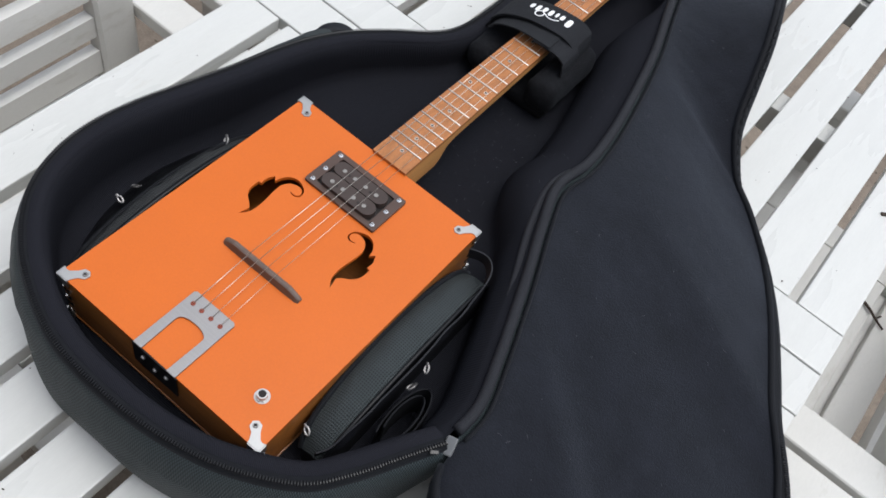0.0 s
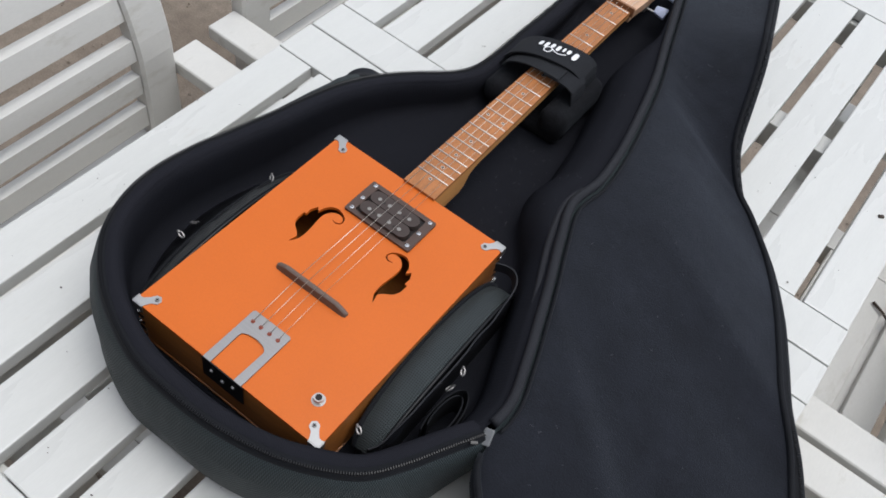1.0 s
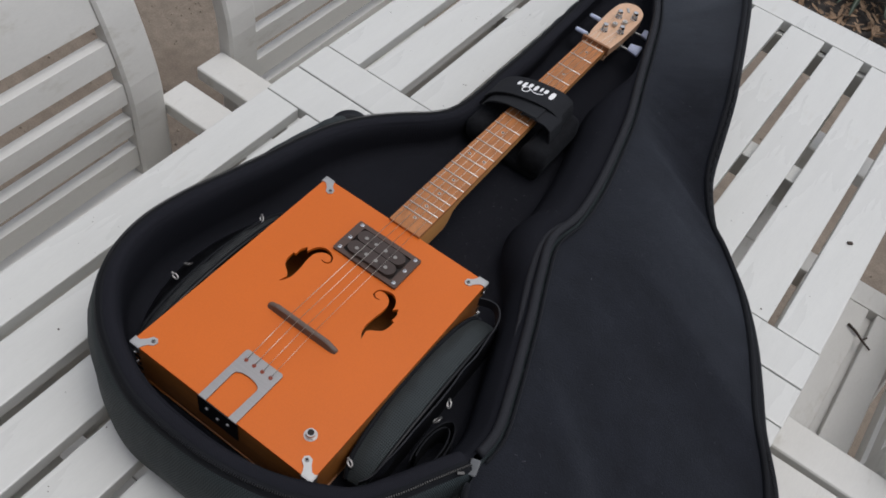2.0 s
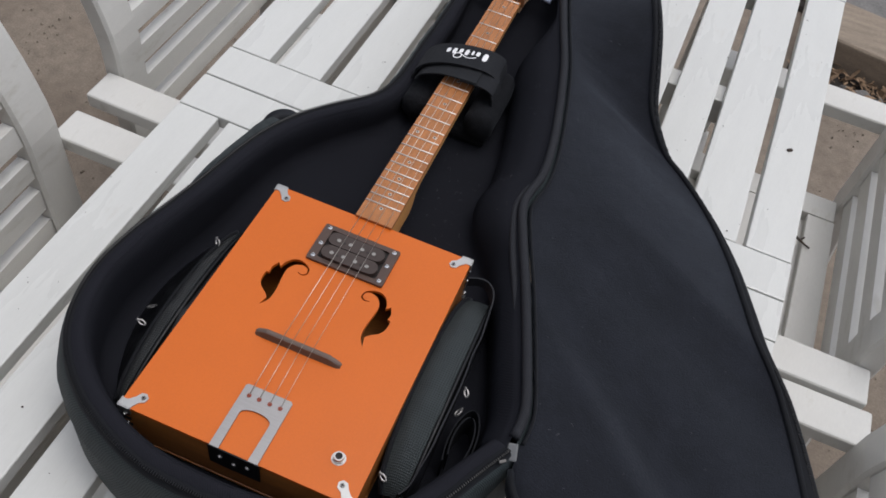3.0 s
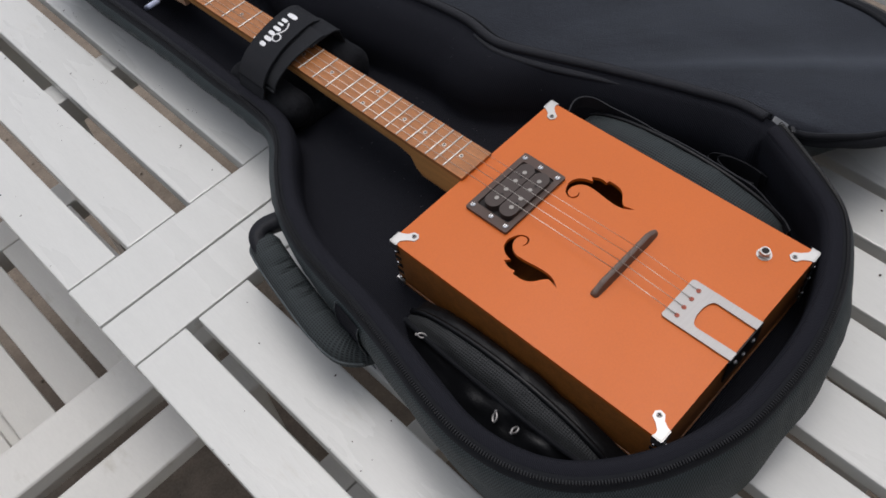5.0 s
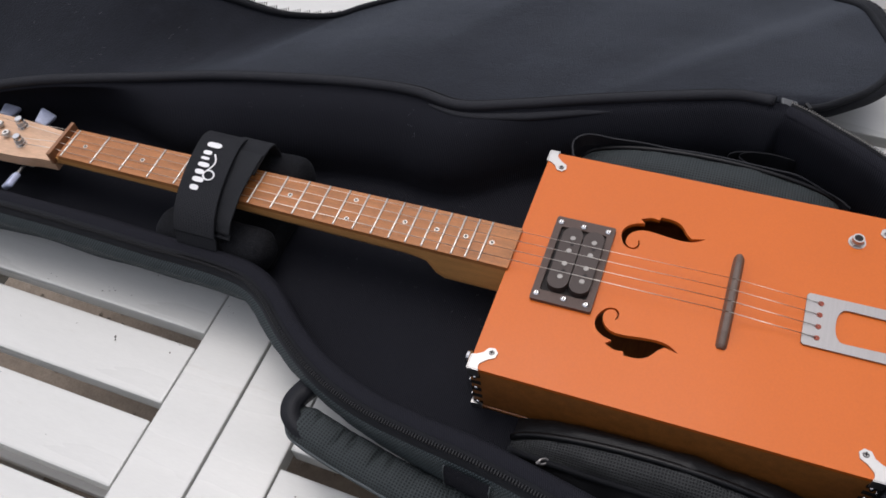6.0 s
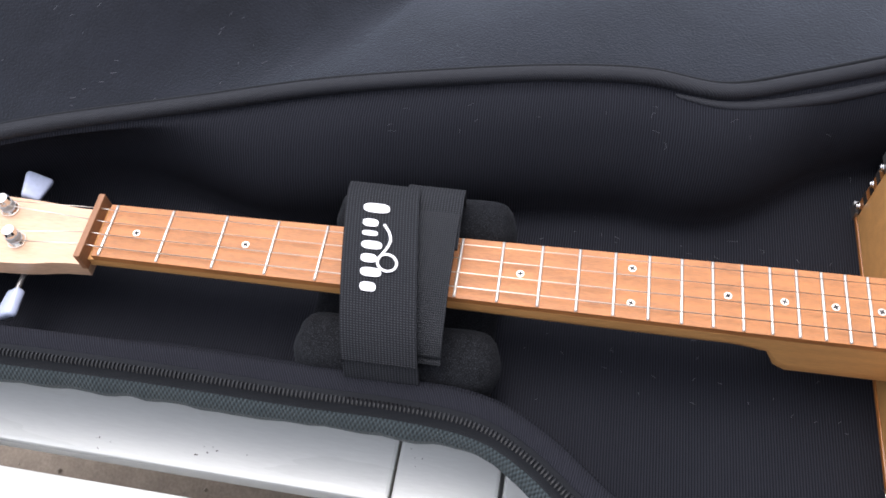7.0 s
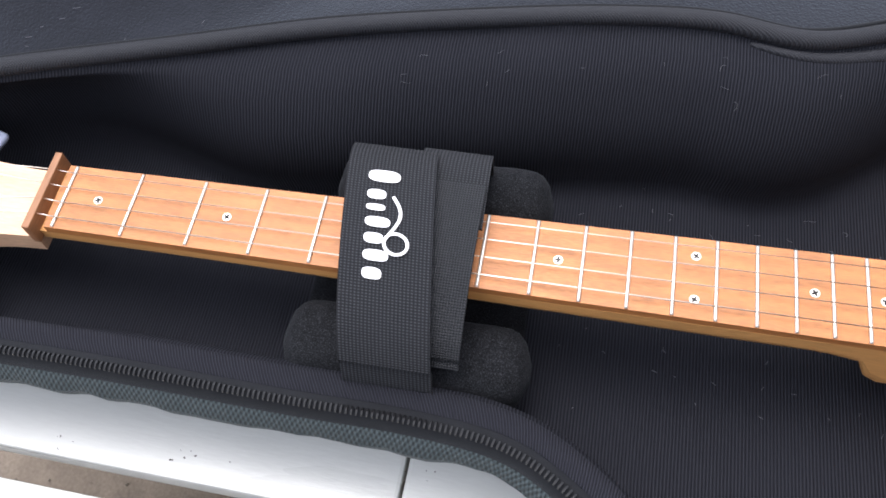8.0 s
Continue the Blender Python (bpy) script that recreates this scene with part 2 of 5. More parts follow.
def loft(bm, rings, closed=True, loop=False, uv=False):
    """Skins rows of points. closed: each row is a ring; loop: the last row joins the first; uv: lays cloth on it in metres."""
    rows = [[bm.verts.new(p) for p in ring] for ring in rings]
    n, k = len(rows[0]), len(rows)
    if uv:
        lay = bm.loops.layers.uv.verify()
        across = [0.0]
        for j in range(n):
            across.append(across[-1] + sum((rows[i][(j + 1) % n].co - rows[i][j].co).length for i in (k // 3, k // 2, 2 * k // 3)) / 3)
        along = [0.0]
        for i in range(k):
            along.append(along[-1] + (rows[(i + 1) % k][n // 2].co - rows[i][n // 2].co).length)
    for i in range(k - (0 if loop else 1)):
        a, b = rows[i], rows[(i + 1) % k]
        for j in range(n if closed else n - 1):
            f = bm.faces.new((a[j], a[(j + 1) % n], b[(j + 1) % n], b[j]))
            if uv:
                for corner, (p, q) in zip(f.loops, ((i, j), (i, j + 1), (i + 1, j + 1), (i + 1, j))):
                    corner[lay].uv = (along[p], across[q])
    return rows


def tube(bm, pts, r, seg=8, flat=1.0, caps=True, taper=None):
    """A tube along points; flat squeezes it across the vertical."""
    pts = [Vector(p) for p in pts]
    rings = []
    for i, p in enumerate(pts):
        d = (pts[min(i + 1, len(pts) - 1)] - pts[max(i - 1, 0)]).normalized()
        side = d.cross(Vector((0, 0, 1)))
        side = side.normalized() if side.length > 1e-4 else Vector((1, 0, 0))
        up = side.cross(d)
        k = r * (taper(i / (len(pts) - 1)) if taper else 1)
        rings.append([p + side * k * math.cos(2 * math.pi * j / seg) + up * k * flat * math.sin(2 * math.pi * j / seg) for j in range(seg)])
    rows = loft(bm, rings)
    if caps:
        bm.faces.new(rows[0][::-1]), bm.faces.new(rows[-1])
    return bm


def spline(ctrl, n, closed=False):
    """Catmull-Rom through control points, n samples evenly spaced along it."""
    c = [Vector((*p, 0)) if len(p) == 2 else Vector(p) for p in ctrl]
    k = len(c)
    out = []
    for i in range(k if closed else k - 1):
        p0, p1, p2, p3 = (c[(i + d) % k] if closed else c[max(0, min(k - 1, i + d))] for d in (-1, 0, 1, 2))
        for s in range(16):
            t = s / 16
            out.append(0.5 * (2 * p1 + (p2 - p0) * t + (2 * p0 - 5 * p1 + 4 * p2 - p3) * t * t + (3 * p1 - p0 - 3 * p2 + p3) * t ** 3))
    out.append(c[0] if closed else c[-1])
    length = [0.0]
    for a, b in zip(out, out[1:]):
        length.append(length[-1] + (b - a).length)
    res, j = [], 0
    for s in range(n):
        want = length[-1] * s / (n if closed else n - 1)
        while j < len(out) - 2 and length[j + 1] < want:
            j += 1
        f = (want - length[j]) / max(1e-9, length[j + 1] - length[j])
        res.append(out[j].lerp(out[j + 1], min(1, f)))
    return res


def scatter(name, verts, faces, mats, material):
    """One mesh of many copies of a small shape."""
    vs, fs = [], []
    for m in mats:
        k = len(vs)
        vs += [m @ Vector(v) for v in verts]
        fs += [[k + i for i in f] for f in faces]
    me = bpy.data.meshes.new(name)
    me.from_pydata(vs, [], fs)
    me.materials.append(material)
    return new(name, me)


PEBBLE = ([(1, 0, 0), (0.2, 0.9, 0.1), (-0.9, 0.3, 0), (-0.4, -0.8, 0.1), (0.5, -0.7, 0), (0.1, 0, 0.8), (0, 0, -0.8)], [(0, 1, 5), (1, 2, 5), (2, 3, 5), (3, 4, 5), (4, 0, 5), (1, 0, 6), (2, 1, 6), (3, 2, 6), (4, 3, 6), (0, 4, 6)])
ARCH = ([(x, math.cos(a) * r, math.sin(a) * r) for a in (0.0, 0.7, 1.57, 2.44, 3.14) for r in (1.0, 0.55) for x in (-1, 1)], [f for k in range(4) for b in (4 * k,) for f in ((b, b + 1, b + 5, b + 4), (b + 2, b + 6, b + 7, b + 3), (b, b + 4, b + 6, b + 2), (b + 1, b + 3, b + 7, b + 5))])
BRICK = ([(-1, -1, -1), (1, -1, -1), (1, 1, -1), (-1, 1, -1), (-1, -1, 1), (1, -1, 1), (1, 1, 1), (-1, 1, 1)], [(0, 3, 2, 1), (4, 5, 6, 7), (0, 1, 5, 4), (1, 2, 6, 5), (2, 3, 7, 6), (3, 0, 4, 7)])


def smooth(a, b, x):
    x = max(0.0, min(1.0, (x - a) / (b - a)))
    return x * x * (3 - 2 * x)


def prism(bm, outline, z0, z1, holes=(), bevel=0.0):
    """An upright prism over an outline with holes through it."""
    edges = []
    for ring in (outline, *holes):
        vs = [bm.verts.new((p[0], p[1], z1)) for p in ring]
        edges += [bm.edges.new((vs[i], vs[(i + 1) % len(vs)])) for i in range(len(vs))]
    bmesh.ops.triangle_fill(bm, use_beauty=True, edges=edges, normal=(0, 0, 1))
    ext = bmesh.ops.extrude_face_region(bm, geom=bm.faces[:])
    for v in [g for g in ext["geom"] if isinstance(g, bmesh.types.BMVert)]:
        v.co.z = z0
    return bm


# ---- the setting: ground, planted bed ----
TOP = 0.74
rng = random.Random(4)

bm = bmesh.new()
N = 60
grid = [[bm.verts.new((0, 0, 0)) for _ in range(N + 1)] for _ in range(N + 1)]
for i in range(N + 1):
    for j in range(N + 1):
        u, v = 2 * i / N - 1, 2 * j / N - 1
        x, y = 3.2 * u + 400 * u ** 7, 3.2 * v + 400 * v ** 7
        grid[i][j].co = (x, y, 0.012 * noise.noise((x * 2.2, y * 2.2, 0)) + 0.006 * noise.noise((x * 9, y * 9, 3)))
for i in range(N):
    for j in range(N):
        bm.faces.new((grid[i][j], grid[i + 1][j], grid[i + 1][j + 1], grid[i][j + 1]))
tagged(part("ground", bm, SAND, None, smooth=True), "trodden brown sandy earth ground", "ground", kind="structure")

BED = pose(0.72, 1.30, 0, 0, 0, -9.6)
bm = bmesh.new()
slab(bm, -5.0, -0.1, 0.27, 7.0, -0.04, 0.018, 0.012, m=BED)
slab(bm, -0.1, 5.0, -0.13, 7.0, -0.04, 0.018, 0.012, m=BED)
tagged(part("planting_bed", bm, DARKSOIL, None), "dark soil bed under leaf litter", "soil", kind="structure")
bm = bmesh.new()
slab(bm, -0.09, 2.3, 0.02, 0.235, 0.012, 0.115, 0.012, 3, m=BED)
for v in bm.verts:
    v.co += Vector((0, 0.004 * noise.noise(v.co * 9), 0.004 * noise.noise(v.co * 7)))
tagged(part("timber_step", bm, SLEEPER, None), "weathered tan timber sleeper edging the bed, cracked along the grain", "timber")
bm = bmesh.new()
slab(bm, -0.12, 4.6, 0.245, 1.7, 0.0, 0.075, 0.015, 3, m=BED)
tagged(part("paving", bm, STONE, None), "grey-brown worn stone paving behind the timber", "paving", kind="structure")

bm = bmesh.new()
for _ in range(5200):
    x, y = (rng.uniform(-1.7, -0.10), rng.uniform(0.27, 1.5)) if rng.random() < 0.9 else (rng.uniform(-0.1, 1.0), rng.uniform(-0.10, 0.015))
    q = BED @ Vector((x, y, 0.02 + rng.uniform(0, 0.03)))
    r = rng.uniform(0.007, 0.026)
    m = Matrix.Translation(q) @ Euler((rng.uniform(-0.7, 0.7), rng.uniform(-0.7, 0.7), rng.uniform(0, 6.3))).to_matrix().to_4x4()
    w = r * rng.uniform(0.2, 0.5)
    vs = [bm.verts.new(m @ Vector(p)) for p in ((-r, 0, 0), (-0.3 * r, w, 0.15 * r), (0.5 * r, 0.8 * w, 0.1 * r), (r, 0, 0.2 * r), (0.5 * r, -0.8 * w, 0.1 * r), (-0.3 * r, -w, 0.15 * r))]
    bm.faces.new((vs[0], vs[1], vs[2], vs[3])), bm.faces.new((vs[0], vs[3], vs[4], vs[5]))
tagged(part("leaf_litter", bm, LITTER, None, fix=False), "dry brown fallen leaves and chips on dark soil", "leaves", kind="stuff")


def strap_plant(x, y, seed):
    """A tuft of long arching dark green leaves."""
    r = random.Random(seed)
    plant = thing("strap_leaf_plant", pose(x, y, 0.015), "tuft of long dark green strap leaves in the leafy bed", "plant", "plants in the bed")
    for _ in range(22):
        a, reach, high = r.uniform(0, 6.3), r.uniform(0.14, 0.30), r.uniform(0.05, 0.16)
        w = r.uniform(0.007, 0.012)
        side_ = Vector((-math.sin(a), math.cos(a), 0))
        rings = []
        for k in range(9):
            t = k / 8
            c = Vector((math.cos(a) * reach * t, math.sin(a) * reach * t, 0.01 + high * math.sin(min(1, t * 1.15) * math.pi * 0.86)))
            f = w * (0.5 + 1.2 * t) * (1 - t ** 2.5) + 0.0006
            rings.append([c - side_ * f, c + Vector((0, 0, -0.25 * f)), c + side_ * f, c + Vector((0, 0, -0.25 * f - 0.0006))])
        bm = bmesh.new()
        rows = loft(bm, rings)
        bm.faces.new(rows[0][::-1]), bm.faces.new(rows[-1])
        part("leaf", bm, GREEN, plant, smooth=True)


strap_plant(0.42, 1.93, 1)
strap_plant(0.22, 2.02, 2)
strap_plant(0.50, 2.16, 3)
for x, y, r in ((0.832, 1.212, 0.030), (0.875, 1.222, 0.022), (0.78, 1.235, 0.014), (0.93, 1.19, 0.026), (0.52, 1.72, 0.035)):
    bm = bmesh.new()
    bmesh.ops.create_icosphere(bm, subdivisions=3, radius=r)
    for v in bm.verts:
        v.co *= 1 + 0.28 * noise.noise(v.co * (1.3 / r) + Vector((x * 7, 0, 0)))
        v.co.z *= 0.7
    ob = part("stone", bm, STONE, None, smooth=True)
    ob.matrix_world = pose(x, y, 0.018 + 0.35 * r, 0, 0, x * 700)
    tagged(ob, "rough grey stone lying in the leafy bed", "stone", "stones in the bed")

mats = []
for _ in range(5200):
    x, y, r = rng.uniform(-2.0, 2.4), rng.uniform(-1.6, 1.12), rng.uniform(0.0012, 0.005)
    mats.append(Matrix.Translation((x, y, 0.002 + 0.012 * noise.noise((x * 2.2, y * 2.2, 0)))) @ Euler((0, 0, rng.uniform(0, 6))).to_matrix().to_4x4() @ Matrix.Scale(r, 4))
tagged(scatter("gravel", *PEBBLE, mats, GRIT), "small pale and grey grit on the earth", "gravel", kind="stuff")

# added wall, out of view: holds back low skylight from the west
bm = bmesh.new()
slab(bm, -7.25, -7.0, -6.0, 6.0, -0.1, 3.0, 0.01)
tagged(part("shade_wall_west", bm, RENDERED, None), "plain dark brown wall added out of view to block low western sky", "wall", kind="structure")
# unseen wall behind the camera, added to darken faces turned south
bm = bmesh.new()
slab(bm, -6.99, 4.0, -3.05, -2.80, -0.1, 3.0, 0.01)
tagged(part("shade_wall_south", bm, RENDERED, None), "plain dark brown unseen wall added to darken south-facing sides", "wall", kind="structure")

# ---- white slatted garden table ----
# the table stands slightly askew to the bag
SKEW = pose(-0.357, -0.2495, 0, 0, 0, -1.2) @ pose(0.357, 0.2495, 0)
X0, X1 = -0.357, 0.492
GAPS = [(-0.2864, 0.0155), (-0.2022, 0.0185), (-0.1218, 0.017), (-0.0465, 0.015), (0.0290, 0.015), (0.1045, 0.015), (0.1795, 0.015), (0.2610, 0.0145), (0.3365, 0.0145), (0.4225, 0.0130)]
Y_FAR, Y_NEAR, C0, C1 = 0.470, -0.953, -0.3155, -0.1815
THICK = 0.021
table = thing("garden_table", SKEW, "white painted slatted wooden garden table, weathered and speckled", "table")


def board(name, x0, x1, y0, y1, z0, z1, parent, bevel=0.0022, material=PAINT):
    """A board about its own middle, so that its grain runs on its own."""
    bm = bmesh.new()
    cx, cy, cz = (x0 + x1) / 2, (y0 + y1) / 2, (z0 + z1) / 2
    slab(bm, x0 - cx, x1 - cx, y0 - cy, y1 - cy, z0 - cz, z1 - cz, bevel)
    ob = part(name, bm, material, parent)
    ob.location = (cx, cy, cz)
    return ob


PLANKS = list(zip([X0] + [g + w / 2 for g, w in GAPS], [g - w / 2 for g, w in GAPS] + [X1]))
for xa, xb in PLANKS:
    dz = rng.uniform(-0.0006, 0.0006)
    for y0, y1 in ((C1 + 0.0018, Y_FAR - 0.0015), (Y_NEAR + 0.0015, C0 - 0.0018)):
        board("plank", xa, xb, y0, y1, TOP - THICK + dz, TOP + dz, table)
MIDDLE = (C0 + C1) / 2
for y0, y1 in ((C0, MIDDLE - 0.0013), (MIDDLE + 0.0013, C1), (Y_FAR, Y_FAR + 0.07), (Y_NEAR - 0.07, Y_NEAR)):
    board("cross_board", X0 - 0.0012, X1 + 0.0012, y0, y1, TOP - THICK, TOP + 0.0004, table)
for x in (X0 + 0.106, X1 - 0.139):
    board("apron", x, x + 0.025, Y_NEAR, Y_FAR, TOP - THICK - 0.075, TOP - THICK - 0.003, table)
for y in (Y_NEAR - 0.03, -0.60, MIDDLE - 0.035, 0.12, Y_FAR - 0.01):
    board("under_rail", X0 + 0.132, X1 - 0.140, y, y + 0.07 if y == MIDDLE - 0.035 else y + 0.04, TOP - THICK - 0.05, TOP - THICK - 0.003, table)
for x in (X0 + 0.16, X1 - 0.225):
    for y in (Y_NEAR + 0.02, Y_FAR - 0.085):
        board("leg", x, x + 0.065, y, y + 0.065, 0.0, TOP - THICK - 0.051, table, 0.004)


# ---- white slatted armchairs ----
def armchair(at, label):
    """An armchair facing +x, with flat curved back posts inside its armrests."""
    c = thing("garden_armchair", at, label, "chair", "armchairs round the table")
    W, ARM, SEAT = 0.350, 0.560, 0.388

    def back_x(z):
        return 0.050 - 0.60 * max(0.0, z - 0.60) ** 1.5

    for s in (-1, 1):
        y0, y1 = sorted((s * (W - 0.065), s * (W - 0.133)))
        rings = []
        for k in range(25):
            z = 0.90 * k / 24
            x = back_x(z) - 0.05 * max(0.0, 1 - z / 0.36)
            d, b = 0.036, 0.005
            rings.append([(x - d, y0 + b, z), (x - d, y1 - b, z), (x - d + b, y1, z), (x - b, y1, z), (x, y1 - b, z), (x, y0 + b, z), (x - b, y0, z), (x - d + b, y0, z)])
        bm = bmesh.new()
        rows = loft(bm, rings)
        bm.faces.new(rows[0][::-1]), bm.faces.new(rows[-1])
        part("back_post", bm, CHAIRPAINT, c)
        a0, a1 = sorted((s * W, s * (W - 0.064)))
        bm = bmesh.new()
        slab(bm, 0.026, 0.40, a0, a1, ARM - 0.028, ARM, 0.005, 3)
        part("armrest", bm, CHAIRPAINT, c)
        bm = bmesh.new()
        slab(bm, 0.34, 0.385, a0 + 0.010, a1 - 0.010, 0.0, ARM - 0.0285, 0.004)
        part("front_leg", bm, CHAIRPAINT, c)
        r0, r1 = sorted((s * 0.173, s * 0.230))
        bm = bmesh.new()
        slab(bm, 0.054, 0.46, r0, r1, SEAT - 0.050, SEAT + 0.001, 0.003)
        part("side_rail", bm, CHAIRPAINT, c)
        bm = bmesh.new()
        slab(bm, 0.334, 0.386, *sorted((s * 0.2305, s * (W - 0.045))), SEAT - 0.045, SEAT - 0.004, 0.003)
        part("rail_block", bm, CHAIRPAINT, c)
    for z0, z1 in ((0.745, 0.860), (0.676, 0.714), (0.604, 0.641), (0.533, 0.571), (0.458, 0.503), (0.392, 0.432)):
        rings = []
        for k in range(5):
            z = z0 + (z1 - z0) * k / 4
            x = back_x(z) - 0.018
            rings.append([(x - 0.010, -W + 0.134, z), (x - 0.010, W - 0.134, z), (x + 0.010, W - 0.134, z), (x + 0.010, -W + 0.134, z)])
        bm = bmesh.new()
        rows = loft(bm, rings)
        bm.faces.new(rows[0][::-1]), bm.faces.new(rows[-1])
        bmesh.ops.bevel(bm, geom=[e for e in bm.edges if e.is_boundary is False and e.calc_face_angle(0) > 0.8], offset=0.003, segments=2, affect="EDGES")
        part("back_slat", bm, CHAIRPAINT, c)
    for x0, x1 in ((0.052, 0.106), (0.122, 0.180), (0.196, 0.254), (0.270, 0.328), (0.344, 0.402), (0.418, 0.470)):
        bm = bmesh.new()
        slab(bm, x0, x1, -0.172, 0.172, SEAT - 0.020, SEAT, 0.003)
        part("seat_slat", bm, CHAIRPAINT, c)
    for x0 in (0.085, 0.300):
        bm = bmesh.new()
        slab(bm, x0, x0 + 0.045, -0.172, 0.172, SEAT - 0.065, SEAT - 0.021, 0.003)
        part("seat_rail", bm, CHAIRPAINT, c)
    return c


first = armchair(pose(-0.638, 0.128, 0, 0, 0, -1.0), "white painted slatted wooden armchair drawn up to the table")
copy_thing(first, pose(-0.638, -0.608, 0, 0, 0, -0.5))
copy_thing(first, pose(0.723, 0.115, 0, 0, 0, 179.0))
copy_thing(first, pose(0.723, -0.594, 0, 0, 0, 179.5))

# ---- gig bag ----
FLOOR = 0.778
TAIL = [(0.230, -0.670), (0.210, -0.707), (0.190, -0.743), (0.164, -0.776), (0.112, -0.805), (0.053, -0.821), (-0.007, -0.826), (-0.072, -0.821), (-0.135, -0.797), (-0.176, -0.769), (-0.204, -0.737), (-0.220, -0.698), (-0.225, -0.655)]
BOUT = [(-0.219, -0.606), (-0.207, -0.555), (-0.196, -0.500), (-0.188, -0.445), (-0.177, -0.393), (-0.158, -0.346), (-0.130, -0.303), (-0.101, -0.267), (-0.086, -0.236), (-0.0805, -0.190)]
HEAD = [(-0.080, -0.130), (-0.078, -0.030), (-0.079, 0.100), (-0.080, 0.200), (-0.078, 0.265), (-0.062, 0.308), (-0.040, 0.312)]
HINGE = [(-0.018, 0.280), (0.008, 0.218), (0.042, 0.135), (0.068, 0.055), (0.094, -0.030), (0.119, -0.110), (0.139, -0.200), (0.150, -0.265), (0.1535, -0.318), (0.147, -0.368), (0.163, -0.420), (0.186, -0.480), (0.202, -0.525), (0.219, -0.575), (0.233, -0.625)]


def rim_height(p, hinge):
    if hinge:
        return 0.856 - 0.03 * smooth(0.05, 0.30, p.y)
    return 0.821 + 0.040 * smooth(-0.15, -0.62, p.y)


zip_curve = spline(TAIL + BOUT + HEAD, 330)
hinge_curve = spline([HEAD[-1]] + HINGE + [TAIL[0]], 200)
ring = [(p, False) for p in zip_curve] + [(p, True) for p in hinge_curve[1:-1]]
M = len(ring)
LEAD = []
for i, (p, h) in enumerate(ring):
    a, b = ring[i - 2][0], ring[(i + 2) % M][0]
    d = (b - a).normalized()
    out = Vector((-d.y, d.x, 0))
    LEAD.append(out)
side = 1 if (ring[60][0] + LEAD[60] * 0.1).length > ring[60][0].length else -1
LEAD = [v * side for v in LEAD]
LEAD = [sum((LEAD[(i + k) % M] for k in range(-3, 4)), Vector()).normalized() for i in range(M)]
RIMZ = [rim_height(p, h) for p, h in ring]
for _ in range(12):
    RIMZ = [(RIMZ[i - 1] + RIMZ[i] + RIMZ[(i + 1) % M]) / 3 for i in range(M)]


def at_rim(i, o, z, wob=0.0):
    p = ring[i % M][0]
    k = o + wob * noise.noise((p.x * 14, p.y * 14, z * 20))
    q = Vector((p.x, p.y, 0)) + LEAD[i % M] * k
    return Vector((q.x, q.y, z))


def room(i):
    """How far the lining may reach in from the rim before it meets the other side."""
    p = ring[i][0]
    if p.y < -0.30:
        return 1.0
    gap = min((q - p).length for k, (q, h) in enumerate(ring) if h != ring[i][1] and abs(q.y - p.y) < 0.12) if -0.30 < p.y < 0.27 else 0.03
    return min(1.0, max(0.12, 0.40 * gap / 0.052))


bag = thing("gig_bag", pose(0, 0, 0), "open padded black guitar bag with charcoal green nylon shell", "guitar bag")

# outer cloth of the lower half
def shell_profile(i):
    """Offsets and heights of the cloth from the table up to the zip."""
    H = RIMZ[i]
    D = H - TOP
    y = ring[i][0].y
    k, j = smooth(-0.36, -0.55, y), smooth(-0.66, -0.76, y)
    n_ = smooth(-0.36, -0.28, y)
    w_ = 0.010 * smooth(-0.14, 0.0, y) if ring[i][1] else 0.0
    ripple = 0.0018 * n_ * noise.noise((ring[i][0].x * 40, y * 42, 4)) + 0.0008 * noise.noise((ring[i][0].x * 90, y * 90, 7))
    return [(-0.020 - 0.005 * k + 0.020 * j, TOP + 0.0015, 0), (-0.014 + 0.003 * k + 0.022 * j + 2 * w_, TOP + 0.005, 0.003), (-0.009 + 0.009 * k + 0.018 * j + 2 * w_, TOP + 0.22 * D, 0.005), (-0.001 + 0.006 * k + 0.012 * j + w_ + 0.5 * ripple, TOP + 0.48 * D, 0.005), (0.0065 + 0.002 * k + 0.006 * j + 0.0025 * n_ + ripple, TOP + 0.70 * D, 0.004), (0.0080 + 0.001 * j + 0.0030 * n_ + ripple, H - 0.015, 0.002), (0.0062, H - 0.0085, 0), (0.0030, H - 0.005, 0)]


bm = bmesh.new()
rings = [[at_rim(i, o, z, w) for o, z, w in shell_profile(i)] for i in range(M)]
rows = loft(bm, rings, closed=False, loop=True, uv=True)
bm.faces.new([r[0] for r in rows])
part("shell", bm, SHELL, bag, "charcoal green woven nylon shell", smooth=True)

